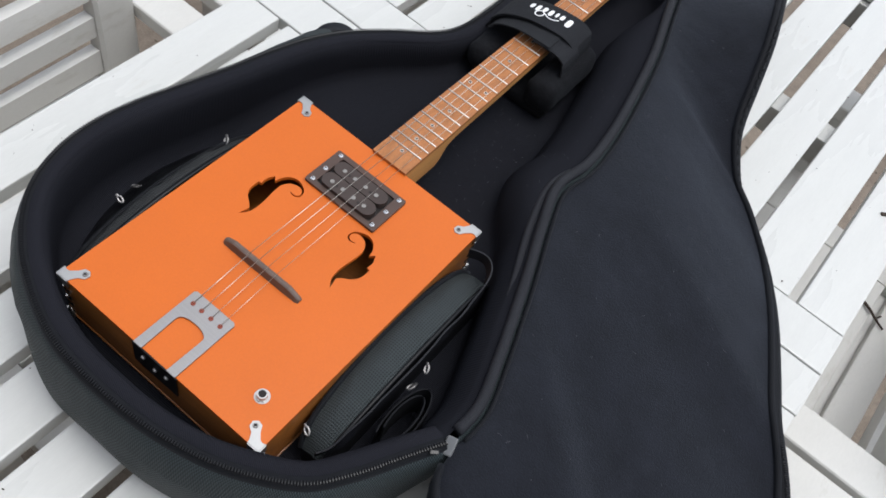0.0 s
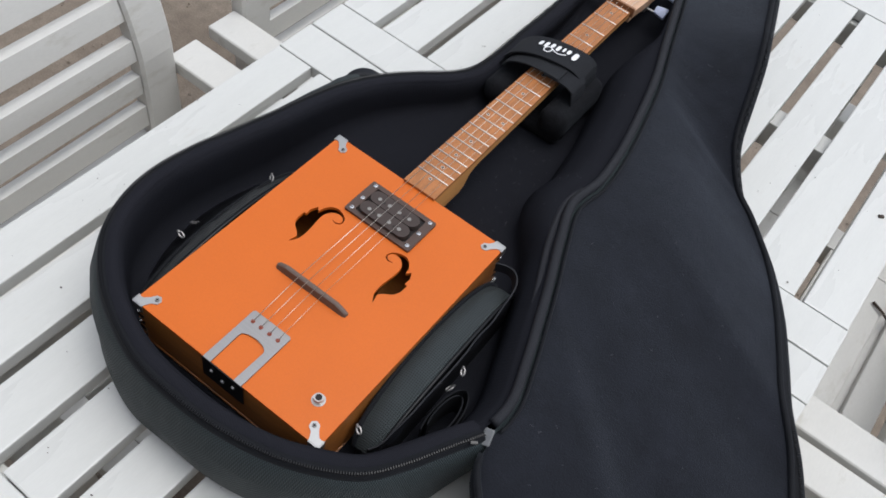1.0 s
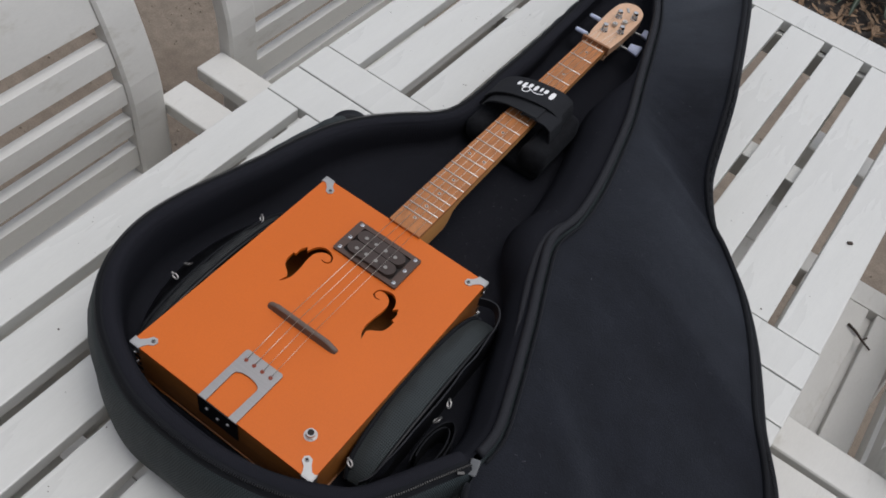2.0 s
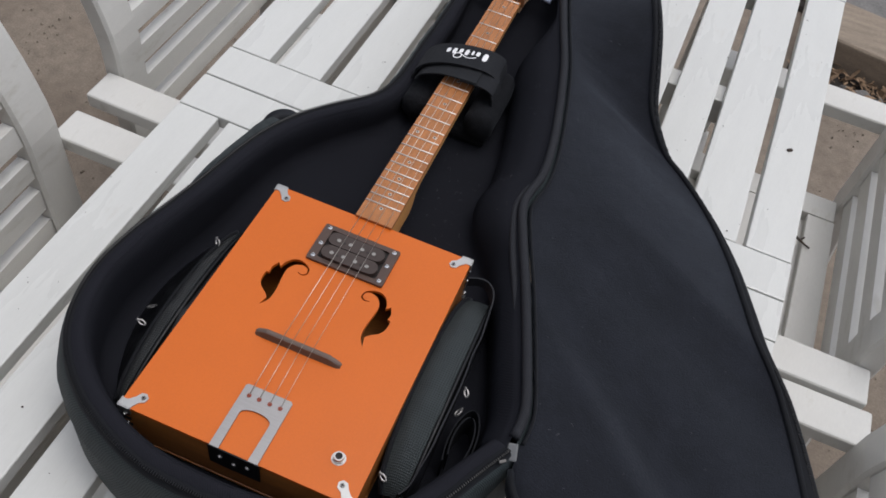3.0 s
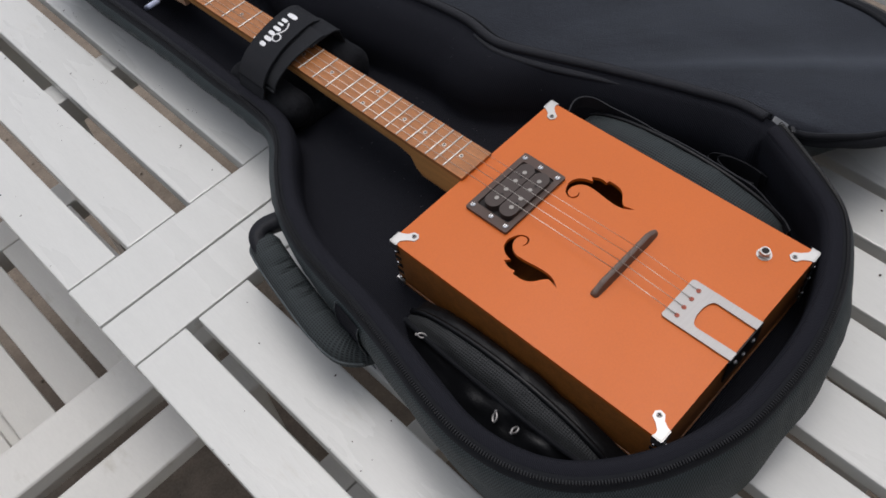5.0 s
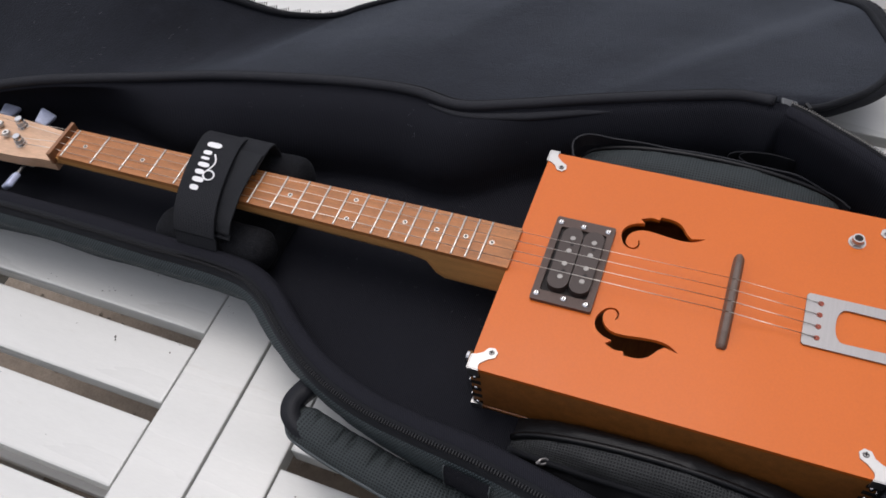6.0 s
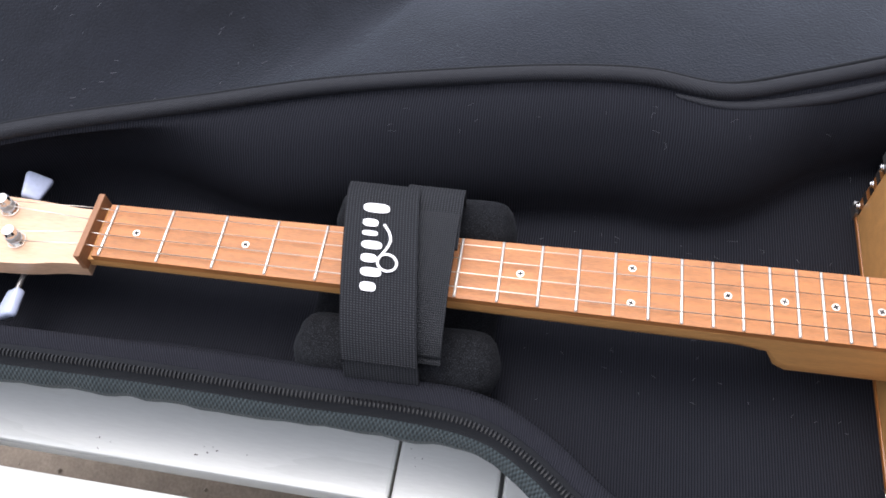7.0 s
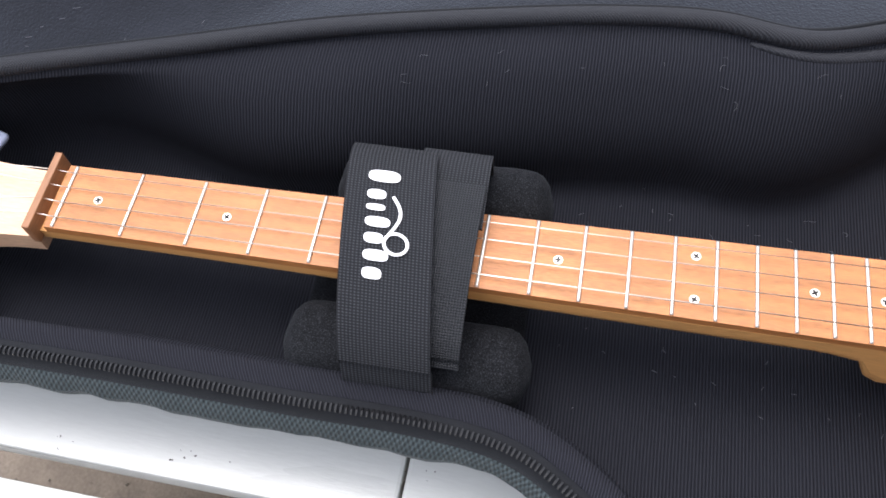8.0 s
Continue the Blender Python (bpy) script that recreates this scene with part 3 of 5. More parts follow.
# inner lining: rim band, wall and floor
REACH = [room(i) for i in range(M)]
for _ in range(10):
    REACH = [min(REACH[i], (REACH[i - 1] + REACH[i] + REACH[(i + 1) % M]) / 3) for i in range(M)]
bm = bmesh.new()
rings = []
for i in range(M):
    H = RIMZ[i]
    hinge = ring[i][1]
    w = 1.0 if not hinge else 0.75
    bulge = 0.006 * noise.noise((ring[i][0].x * 9, ring[i][0].y * 9, 1))
    if hinge:
        roll = smooth(0.05, -0.12, ring[i][0].y) * smooth(-0.44, -0.34, ring[i][0].y)
        prof = [(-0.004, H + 0.001), (-0.008, H - 0.0045), (-0.0120 - 0.003 * roll, H - 0.0050), (-0.0155 - 0.010 * roll, H - 0.0090 + 0.003 * roll), (-0.024 - 0.014 * roll + bulge, H - 0.019 + 0.006 * roll), (-0.029 - 0.023 * roll + bulge, H - 0.036 + 0.007 * roll), (-0.033 - 0.029 * roll, FLOOR + 0.024), (-0.030 - 0.028 * roll, FLOOR + 0.005), (-0.040 - 0.022 * roll, FLOOR + 0.001)]
    else:
        prof = [(-0.0045, H - 0.001), (-0.0115, H + 0.0018), (-0.0175, H - 0.001), (-0.0205, H - 0.005), (-0.0216, H - 0.012), (-0.0220 + 0.3 * bulge, H - 0.020), (-0.021, FLOOR + 0.35 * (H - FLOOR)), (-0.022, FLOOR + 0.008), (-0.034, FLOOR + 0.002)]
    g = REACH[i]
    head = smooth(-0.07, 0.05, ring[i][0].y)
    if hinge:
        wide = [(-0.004, H + 0.001), (-0.008, H - 0.0045), (-0.0085, H - 0.008), (-0.005, H - 0.0135), (0.001, H - 0.020), (0.003, H - 0.034), (0.003, FLOOR + 0.022), (0.001, FLOOR + 0.008), (-0.010, FLOOR + 0.002)]
        prof = [(o + (p_ - o) * head, z) for (o, z), (p_, _) in zip(prof, wide)]
    else:
        prof = [(o * (1 - 0.3 * head), z) for o, z in prof]
    rings.append([at_rim(i, o if o > -0.012 else o * (g + (1 - g) * max(0.0, 1 + o / 0.027)), z, 0.002 * g) for o, z in prof])
rows = loft(bm, rings, closed=False, loop=True)
f = bm.faces.new([r[-1] for r in rows])
bmesh.ops.triangulate(bm, faces=[f])
lining = part("lining", bm, LINING, bag, "black ribbed knit lining", smooth=True)

# binding tape that carries the zip
bm = bmesh.new()
K = len(zip_curve)
rings = []
for i in range(K):
    H = RIMZ[i]
    rings.append([at_rim(i, 0.0046, H - 0.0085), at_rim(i, 0.0050, H - 0.0070), at_rim(i, 0.0025, H - 0.0012), at_rim(i, 0.0, H - 0.0005), at_rim(i, -0.005, H + 0.0012), at_rim(i, -0.0055, H - 0.004)])
rows = loft(bm, rings, closed=True)
part("zip_tape", bm, TRIM, bag, "black zip tape", smooth=True)

# ribbed tape inside the zip
bm = bmesh.new()
rings = []
for i in range(K):
    H, g = RIMZ[i], REACH[i]
    rings.append([at_rim(i, -0.0052, H + 0.0010), at_rim(i, -0.0105, H + 0.0024), at_rim(i, -0.0165 * (0.7 + 0.3 * g), H + 0.0008), at_rim(i, -0.0172 * (0.7 + 0.3 * g), H - 0.0010)])
loft(bm, rings, closed=False, uv=True)
part("rim_tape", bm, RIBTAPE, bag, "ribbed charcoal tape inside the zip", smooth=True)


def teeth(name, pts, outs, zs, lift):
    mats, total = [], 0.0
    for i in range(len(pts) - 1):
        a, b = pts[i], pts[i + 1]
        seg = (b - a).length
        d = (b - a).normalized()
        while total < seg:
            q, o = a + d * total, outs[i]
            m = Matrix(((d.x, o.x, 0, q.x), (d.y, o.y, 0, q.y), (0, 0, 1, zs[i] + lift), (0, 0, 0, 1)))
            mats.append(m @ Matrix.Diagonal((0.0005, 0.0023, 0.0017, 1)))
            total += 0.0025
        total -= seg
    ob = scatter(name, *ARCH, mats, TEETH)
    ob.parent = bag
    ob["label"], ob["kind"] = "black coil zip teeth", "stuff"


teeth("zip_teeth", [Vector((ring[i][0].x, ring[i][0].y, 0)) for i in range(K)], LEAD, RIMZ, 0.0004)

# piping along the hinge, where lid and lower half meet
bm = bmesh.new()
pts = [at_rim(i, -0.0015, RIMZ[i] - 0.0005) for i in range(K + 4, M - 2)]
tube(bm, pts, 0.0054, 14, 0.95)
part("hinge_roll", bm, HINGETAPE, bag, "black twill tape roll along the hinge", smooth=True)
bm = bmesh.new()
tuck = [i for i in range(K + 4, M - 2) if -0.52 < ring[i][0].y < -0.335]
tube(bm, [at_rim(i, -0.0085 - 0.0035 * smooth(0, 0.5, q / len(tuck)), RIMZ[i] - 0.0045 - 0.0030 * smooth(0, 0.5, q / len(tuck))) for q, i in enumerate(tuck)], 0.0046, 12, 0.9, taper=lambda t: 0.12 + 0.88 * math.sin(math.pi * min(0.97, t + 0.02)) ** 0.6)
part("tuck", bm, HINGETAPE, bag, "fold of black cloth tucked under the hinge roll", smooth=True)
bm = bmesh.new()
tube(bm, [at_rim(i, 0.0088, RIMZ[i] - 0.0042) for i in range(K + 4, M - 2)], 0.0017, 8)
part("piping", bm, TRIM, bag, "thin black corded piping", smooth=True)
# lid, folded open beside the lower half
EDGE_A = [(-0.030, 0.318), (0.000, 0.360), (0.045, 0.374), (0.090, 0.345), (0.126, 0.275), (0.155, 0.200), (0.181, 0.120), (0.204, 0.045), (0.2225, -0.010), (0.2375, -0.060), (0.253, -0.108), (0.273, -0.139), (0.299, -0.168), (0.332, -0.189), (0.376, -0.228), (0.413, -0.281), (0.444, -0.340), (0.472, -0.395), (0.514, -0.450)]
EDGE_B = [(0.550, -0.518), (0.570, -0.585), (0.567, -0.648), (0.539, -0.702), (0.488, -0.741), (0.440, -0.759), (0.380, -0.773), (0.326, -0.765), (0.279, -0.739), (0.247, -0.705), (0.239, -0.684)]
NU, NV = 150, 26
edge = spline(EDGE_A + EDGE_B, NU)
root = [at_rim(K + 2 + round((M - K - 4) * k / (NU - 1)), 0.0065, 0) for k in range(NU)]
rootz = [RIMZ[(K + 2 + round((M - K - 4) * k / (NU - 1))) % M] for k in range(NU)]


def lid_edge_z(p):
    end = max(0.0, min(1.0, (0.52 - p.x) / 0.26)) * smooth(-0.60, -0.69, p.y)
    return 0.789 - 0.026 * smooth(0.47, 0.56, p.x) + 0.103 * smooth(-0.25, 0.05, p.y) - 0.034 * smooth(0.22, 0.37, p.y) + 0.057 * end


EOUT = []
for i in range(NU):
    d = (edge[min(i + 1, NU - 1)] - edge[max(i - 1, 0)]).normalized()
    EOUT.append(Vector((-d.y, d.x, 0)))
if (edge[70] + EOUT[70] * 0.05 - Vector((0.3, -0.4, 0))).length < (edge[70] - Vector((0.3, -0.4, 0))).length:
    EOUT = [-v for v in EOUT]

EOUT = [sum((EOUT[max(0, min(NU - 1, i + d))] for d in range(-3, 4)), Vector()).normalized() for i in range(NU)]
for k in range(NU - 9, NU):
    EOUT[k] = EOUT[NU - 10]


def on_lid(k, v):
    """The lid's inner face: v runs from the hinge to the edge."""
    a, b = root[k], edge[k]
    p = a.lerp(b, v)
    za, zb = rootz[k] - 0.007, lid_edge_z(b)
    z = za + (zb - za) * (0.75 * v + 0.25 * smooth(0, 1, v))
    z += (0.004 - 0.008 * smooth(-0.30, 0.0, p.y)) * math.sin(math.pi * v) + 0.0025 * noise.noise((p.x * 11, p.y * 7, 2)) * math.sin(math.pi * v)
    return Vector((p.x, p.y, z))


bm = bmesh.new()
INNER = 0.945
rings = [[on_lid(k, INNER * j / NV) for j in range(NV + 1)] for k in range(NU)]
loft(bm, rings, closed=False)
part("lid_lining", bm, LIDLINING, bag, "black flocked lid lining", smooth=True)


def lid_rim(k, o, dz):
    e = edge[k]
    return Vector((e.x + EOUT[k].x * o, e.y + EOUT[k].y * o, lid_edge_z(e) + dz))


bm = bmesh.new()
tube(bm, [on_lid(k, INNER) + Vector((0, 0, 0.001)) for k in range(NU)], 0.0038, 8)
part("lid_piping", bm, TRIM, bag, "black corded piping", smooth=True)
bm = bmesh.new()
rings = [[on_lid(k, INNER), on_lid(k, 0.97) + Vector((0, 0, 0.0005)), lid_rim(k, 0.0, 0.0), lid_rim(k, 0.004, -0.004), lid_rim(k, 0.0045, -0.008)] for k in range(NU)]
loft(bm, rings, closed=False)
part("lid_band", bm, TRIM, bag, "black binding band", smooth=True)
bm = bmesh.new()
rings = []
for k in range(NU):
    low = max(TOP + 0.002 if edge[k].x < X1 + 0.01 else TOP - 0.012, 0)
    high = max(0.0, lid_edge_z(edge[k]) - 0.787) / 0.06 if edge[k].y < -0.6 else 0.0
    fade = min(1.0, (NU - 1 - k) / 12)
    inward = Vector((*(root[k] - edge[k]).xy, 0)).normalized() if k < NU - 30 else Vector((-0.35, 0.94, 0))
    rings.append([lid_rim(k, 0.0045 * fade, -0.008), lid_rim(k, 0.0035 * fade, -0.013 + 0.003 * high), Vector((*(edge[k] + inward * (0.004 + 0.046 * high)).xy, low + 0.012 + 0.072 * high)), Vector((*(edge[k] + inward * (0.014 + 0.120 * high)).xy, low)), Vector((*(edge[k].lerp(root[k], 0.5) + inward * 0.05 * high).xy, low + 0.001))])
loft(bm, rings, closed=False, uv=True)
part("lid_shell", bm, SHELLSIDE, bag, "charcoal green woven nylon shell", smooth=True)
teeth("lid_zip_teeth", [Vector((edge[k].x - EOUT[k].x * 0.0022, edge[k].y - EOUT[k].y * 0.0022, 0)) for k in range(NU)], EOUT, [lid_edge_z(e) for e in edge], -0.0002)

# zip end tab
bm = bmesh.new()
slab(bm, -0.0052, 0.0052, -0.0085, 0.0085, -0.0016, 0.0016, 0.0014, m=pose(0.2335, -0.668, 0.8535, 22, -8, 12))
part("zip_end_tab", bm, GREYTAB, bag, "pale grey sewn zip end tab")
bm = bmesh.new()
slab(bm, -0.002, 0.002, -0.004, 0.004, -0.0012, 0.0012, 0.0008, m=pose(0.228, -0.684, 0.861, 0, 10, -52))
part("zip_slider", bm, TEETH, bag, "dark zip slider")

# padded carrying handle on the shell
bm = bmesh.new()
hp = spline([(-0.181, -0.332, 0.797), (-0.191, -0.350, 0.800), (-0.200, -0.385, 0.800), (-0.208, -0.425, 0.800), (-0.214, -0.460, 0.799), (-0.215, -0.488, 0.796), (-0.208, -0.506, 0.791), (-0.196, -0.516, 0.788)], 110)
CREASES = ((0.16, 0.5, 0.9), (0.27, 0.8, -0.5), (0.34, 0.9, 0.6), (0.45, 1.0, -0.3), (0.53, 0.7, 0.8), (0.64, 0.35, -0.6))
rings = []
for i, p in enumerate(hp):
    d = (hp[min(i + 1, 109)] - hp[max(i - 1, 0)]).normalized()
    sd = d.cross(Vector((0, 0, 1))).normalized()
    if sd.x > 0:
        sd = -sd
    t = i / 109
    f = 0.62 + 0.42 * smooth(0, 0.10, t) * smooth(1, 0.84, t)
    w, h = 0.0160 * f, 0.0130 * f
    row = []
    for j in range(28):
        a = 2 * math.pi * j / 28
        ca, sa = math.cos(a), math.sin(a)
        inner = max(0.0, -ca + 0.35) / 1.35
        dent = sum(g * math.exp(-((t - c - 0.030 * slant * ca) / 0.012) ** 2) for c, g, slant in CREASES)
        crease = 1 - 0.60 * dent * inner * max(0.0, sa + 0.5)
        row.append(p + sd * w * math.copysign(abs(ca) ** 0.75, ca) + Vector((0, 0, 1)) * (h * math.copysign(abs(sa) ** 0.8, sa) * crease - 0.10 * w * ca) + Vector((0, 0, 0.0014 * noise.noise((t * 12, ca * 1.3, sa * 1.3 + 5)))))
    rings.append(row)
rows = loft(bm, rings, uv=True)
bm.faces.new(rows[0][::-1]), bm.faces.new(rows[-1])
handle = part("carry_handle", bm, GREYMESH, bag, "padded grey-green mesh carrying handle", smooth=True)
# binding seam along the outer edge of the handle
bm = bmesh.new()
tube(bm, [r[1] for r in rings[4:-6]], 0.0014, 6)
part("handle_seam", bm, GREYSEAM, handle, "grey binding seam", smooth=True)
# black tape that loops round the upper end into the bag
bm = bmesh.new()
lp = spline([(-0.197, -0.358, 0.805), (-0.196, -0.346, 0.809), (-0.189, -0.336, 0.811), (-0.177, -0.333, 0.812), (-0.162, -0.339, 0.813), (-0.150, -0.348, 0.814)], 30)
rings = []
for i, p in enumerate(lp):
    d = (lp[min(i + 1, 29)] - lp[max(i - 1, 0)]).normalized()
    sd = d.cross(Vector((0, 0, 1))).normalized()
    e = 0.006 + 0.004 * smooth(0.1, 0.5, i / 29)
    rings.append([p + sd * 0.008 + Vector((0, 0, 0.002)), p - sd * 0.008 + Vector((0, 0, 0.003)), p - sd * 0.006 - Vector((0, 0, 1.6 * e)), p + sd * 0.004 - Vector((0, 0, 1.6 * e))])
rows = loft(bm, rings)
bm.faces.new(rows[0][::-1]), bm.faces.new(rows[-1])
part("handle_loop", bm, TAPE, handle, "black tape loop at the handle's end", smooth=True)
# black mount sewn to the shell at the lower end
lower = [i for i in range(len(zip_curve)) if zip_curve[i].x < -0.15 and -0.522 < zip_curve[i].y < -0.478]
bm = bmesh.new()
loft(bm, [[at_rim(i, o + 0.0022, z, w) for o, z, w in shell_profile(i)[2:7]] for i in lower], closed=False, uv=True)
part("handle_mount", bm, RIBTAPE, bag, "stitched black handle mount", smooth=True)
bm = bmesh.new()
for e in (lower[0], lower[-1]):
    tube(bm, [at_rim(e, o + 0.0026, z, w) for o, z, w in shell_profile(e)[2:7]], 0.0006, 5)
part("mount_stitch", bm, GREYSEAM, bag, "pale grey stitching of the handle mount")

# neck rest: foam pads, straps
neck_rest = part("neck_rest", slab(bmesh.new(), -0.052, 0.058, -0.240, -0.124, FLOOR + 0.001, 0.800, 0.010, 3), FOAM, bag, "black flocked foam neck cradle", smooth=True)


def pad(x0, x1, y0, y1, z0, z1, r=0.012):
    """A soft roll along y with rounded ends and a slightly lumpy skin."""
    rings, n = [], 30
    for k in range(n + 1):
        y = y0 + (y1 - y0) * k / n
        e = min(y - y0, y1 - y) / r
        f = max(0.04, 1 - max(0.0, 1 - e) ** 2.4) ** 0.5
        row = []
        for j in range(20):
            a = 2 * math.pi * j / 20
            ca, sa = math.cos(a), math.sin(a)
            g = f * (1 + 0.035 * noise.noise((y * 60, ca * 1.5, sa * 1.5)))
            row.append(((x0 + x1) / 2 + (x1 - x0) / 2 * g * math.copysign(abs(ca) ** 0.7, ca), y, (z0 + z1) / 2 + (z1 - z0) / 2 * g * math.copysign(abs(sa) ** 0.7, sa)))
        rings.append(row)
    bm = bmesh.new()
    rows = loft(bm, rings)
    bm.faces.new(rows[0][::-1]), bm.faces.new(rows[-1])
    return bm


part("cradle_pad", pad(-0.064, -0.024, -0.246, -0.122, 0.789, 0.826, 0.016), FOAM, neck_rest, smooth=True)
part("cradle_pad", pad(0.024, 0.064, -0.246, -0.130, 0.790, 0.834, 0.015), FOAM, neck_rest, smooth=True)


def band(path, y0, y1, thick, skew=0.0):
    """A flat strap over points (x, z), from y0 to y1."""
    pts = spline([(x, z, 0) for x, z in path], 50)
    rings = []
    for i, p in enumerate(pts):
        d = (pts[min(i + 1, 49)] - pts[max(i - 1, 0)]).normalized()
        n = Vector((-d.y, d.x, 0))
        if n.y < 0 and abs(n.y) > 0.5:
            n = -n
        s = skew * (p.x)
        a, b = p, p + n * thick
        rings.append([(a.x, y0 + s, a.y), (a.x, y1 + s, a.y), (b.x, y1 + s, b.y), (b.x, y0 + s, b.y)])
    bm = bmesh.new()
    rows = loft(bm, rings, uv=True)
    bm.faces.new(rows[0][::-1]), bm.faces.new(rows[-1])
    return bm


OVER = [(0.050, 0.800), (0.048, 0.845), (0.038, 0.859), (0.018, 0.864), (-0.020, 0.862), (-0.050, 0.850), (-0.066, 0.826), (-0.069, 0.800)]
strap = part("strap", band(OVER, -0.1925, -0.1495, 0.0022, 0.14), WEB, neck_rest, "black ribbed webbing strap")
part("strap_under", band([(0.054, 0.800), (0.052, 0.842), (0.042, 0.8560), (0.018, 0.8585), (0.004, 0.8575)], -0.2145, -0.180, 0.002, 0.03), WEB, neck_rest, "black ribbed webbing under strap")
part("strap_flap", band([(0.026, 0.8605), (0.010, 0.8602), (-0.020, 0.857), (-0.046, 0.846), (-0.056, 0.833)], -0.2130, -0.184, 0.0018, 0.0), LOOPTAPE, neck_rest, "dark grey loop tape flap")

# printed mark on the strap: plain white shapes


OVER_PTS = [p for p in spline(OVER, 200) if p.y > 0.845]


def strap_z(x):
    p = min(OVER_PTS, key=lambda q: abs(q.x - x))
    return p.y + 0.0024


def dab(y, x, ry, rx):
    """A rounded white patch lying on the strap."""
    bm = bmesh.new()
    vs = []
    for j in range(20):
        a = 2 * math.pi * j / 20
        ca, sa = math.cos(a), math.sin(a)
        qx = x + rx * math.copysign(abs(ca) ** 0.7, ca)
        vs.append(bm.verts.new((qx, y + ry * math.copysign(abs(sa) ** 0.7, sa) + 0.14 * qx, strap_z(qx) + 0.0006)))
    bm.faces.new(vs)
    part("printed_patch", bm, PRINT, strap, "plain white printed patch", fix=False)


for x, ry, rx, y in ((0.0210, 0.0078, 0.0034, -0.1680), (0.0105, 0.0046, 0.0026, -0.1650), (0.0035, 0.0046, 0.0017, -0.1650), (-0.0040, 0.0060, 0.0026, -0.1664), (-0.0122, 0.0046, 0.0026, -0.1650), (-0.0203, 0.0060, 0.0026, -0.1664), (-0.0285, 0.0046, 0.0026, -0.1650)):
    dab(y, x, ry, rx)
bm = bmesh.new()
sw = []
for k in range(48):
    t = k / 47
    if t < 0.55:
        u = t / 0.55
        x, y = 0.010 - 0.024 * u, -0.1700 - 0.0040 * math.sin(u * math.pi * 1.3)
    else:
        a = (t - 0.55) / 0.45 * 2 * math.pi
        x, y = -0.014 - 0.0050 * math.sin(a), -0.1670 - 0.0055 * (1 - math.cos(a))
    sw.append((x, y - 0.003 + 0.14 * x, strap_z(x) + 0.0008))
tube(bm, sw, 0.0008, 6, 0.4)
part("printed_swash", bm, PRINT, strap, "white printed swash line")

# ---- soft pouches wedged between box and bag ----
def pouch(label, y_from, y_to, low, ridge, far, top, cloth, roll, low_z, slump, blunt):
    """A padded pouch leaning beside the box: a mesh face from x = low up to the ridge, a smooth face from there to far."""
    p = thing("accessory_pouch", pose(0, 0, 0), label, "pouch", "accessory pouches beside the box")
    n = 44
    meshes, backs, rims, body = [], [], [], []
    base = FLOOR + 0.003
    for k in range(n + 1):
        t = k / n
        y = y_from + (y_to - y_from) * t
        f = max(0.02, math.sin(math.pi * t)) ** blunt
        z1 = base + 0.004 + (top - base) * f
        lo = Vector((low + (ridge - low) * (0.55 * (1 - f)), y, base + 0.004 + (low_z - base) * f))
        hi = Vector((ridge - 0.004 * (1 - f), y, z1))
        fa = Vector((far, y, base + slump * (z1 - base)))
        wob = 0.0030 * noise.noise((y * 24, ridge, 0)) + 0.0016 * noise.noise((y * 70, ridge, 3))
        up = Vector((0, 0, 1))
        m = [lo.lerp(hi, q) + Vector((-0.35, 0, 0.6)) * (0.009 * f * math.sin(math.pi * q) + wob * q + (0.0042 * noise.noise((y * 42, q * 2.5, ridge + 4)) + 0.0020 * noise.noise((y * 95, q * 5, ridge + 1))) * math.sin(math.pi * q)) for q in (0, 0.15, 0.3, 0.45, 0.6, 0.75, 0.88, 1)]
        bk = [hi.lerp(fa, q) + up * (0.006 * f * math.sin(math.pi * q) + wob + 0.0026 * noise.noise((y * 45, q * 3, ridge))) for q in (0, 0.2, 0.4, 0.6, 0.8, 1)]
        meshes.append(m), backs.append(bk), rims.append(hi + up * 0.001)
        body.append([Vector((lo.x + 0.002, y, base - 0.002)), lo + Vector((0.002, 0, 0)), hi - up * 0.004, fa - up * 0.003, Vector((far, y, base - 0.002))])
    bm = bmesh.new()
    rows = loft(bm, body)
    bm.faces.new(rows[0][::-1]), bm.faces.new(rows[-1])
    part("body", bm, POUCH, p)
    bm = bmesh.new()
    loft(bm, meshes, closed=False, uv=True)
    part("mesh_panel", bm, cloth, p, "grey spacer mesh panel", smooth=True)
    bm = bmesh.new()
    loft(bm, backs, closed=False)
    part("back_panel", bm, POUCH, p, "smooth black nylon panel", smooth=True)
    bm = bmesh.new()
    tube(bm, rims, roll, 10)
    part("piping", bm, SLICK, p, smooth=True)
    bm = bmesh.new()
    tube(bm, [m[0] + Vector((-0.001, 0, 0.001)) for m in meshes], 0.0026, 8)
    part("piping", bm, TRIM, p, smooth=True)
    if abs(low) > abs(ridge):
        s_ = math.copysign(1.0, low)
        slack = []
        for k, m in enumerate(meshes):
            f = max(0.02, math.sin(math.pi * k / n)) ** 0.7
            y = m[0].y
            row = []
            for q in (0, 0.15, 0.3, 0.45, 0.6, 0.75, 0.9, 1):
                crease = 0.0050 * noise.noise((y * 38, q * 3.2, 9)) + 0.0022 * noise.noise((y * 110, q * 7, 5))
                row.append(Vector((m[0].x + s_ * (-0.001 + 0.031 * q * f), y + 0.004 * noise.noise((y * 50, q * 4, 2)), base + (m[0].z - base - 0.0015) * (1 - q) ** 0.8 + crease * math.sin(math.pi * min(1, q + 0.08)) * f + 0.001)))
            slack.append(row)
        bm = bmesh.new()
        loft(bm, slack, closed=False)
        part("gusset", bm, SLICK, p, "crumpled glossy black cloth gusset", smooth=True)
    return p


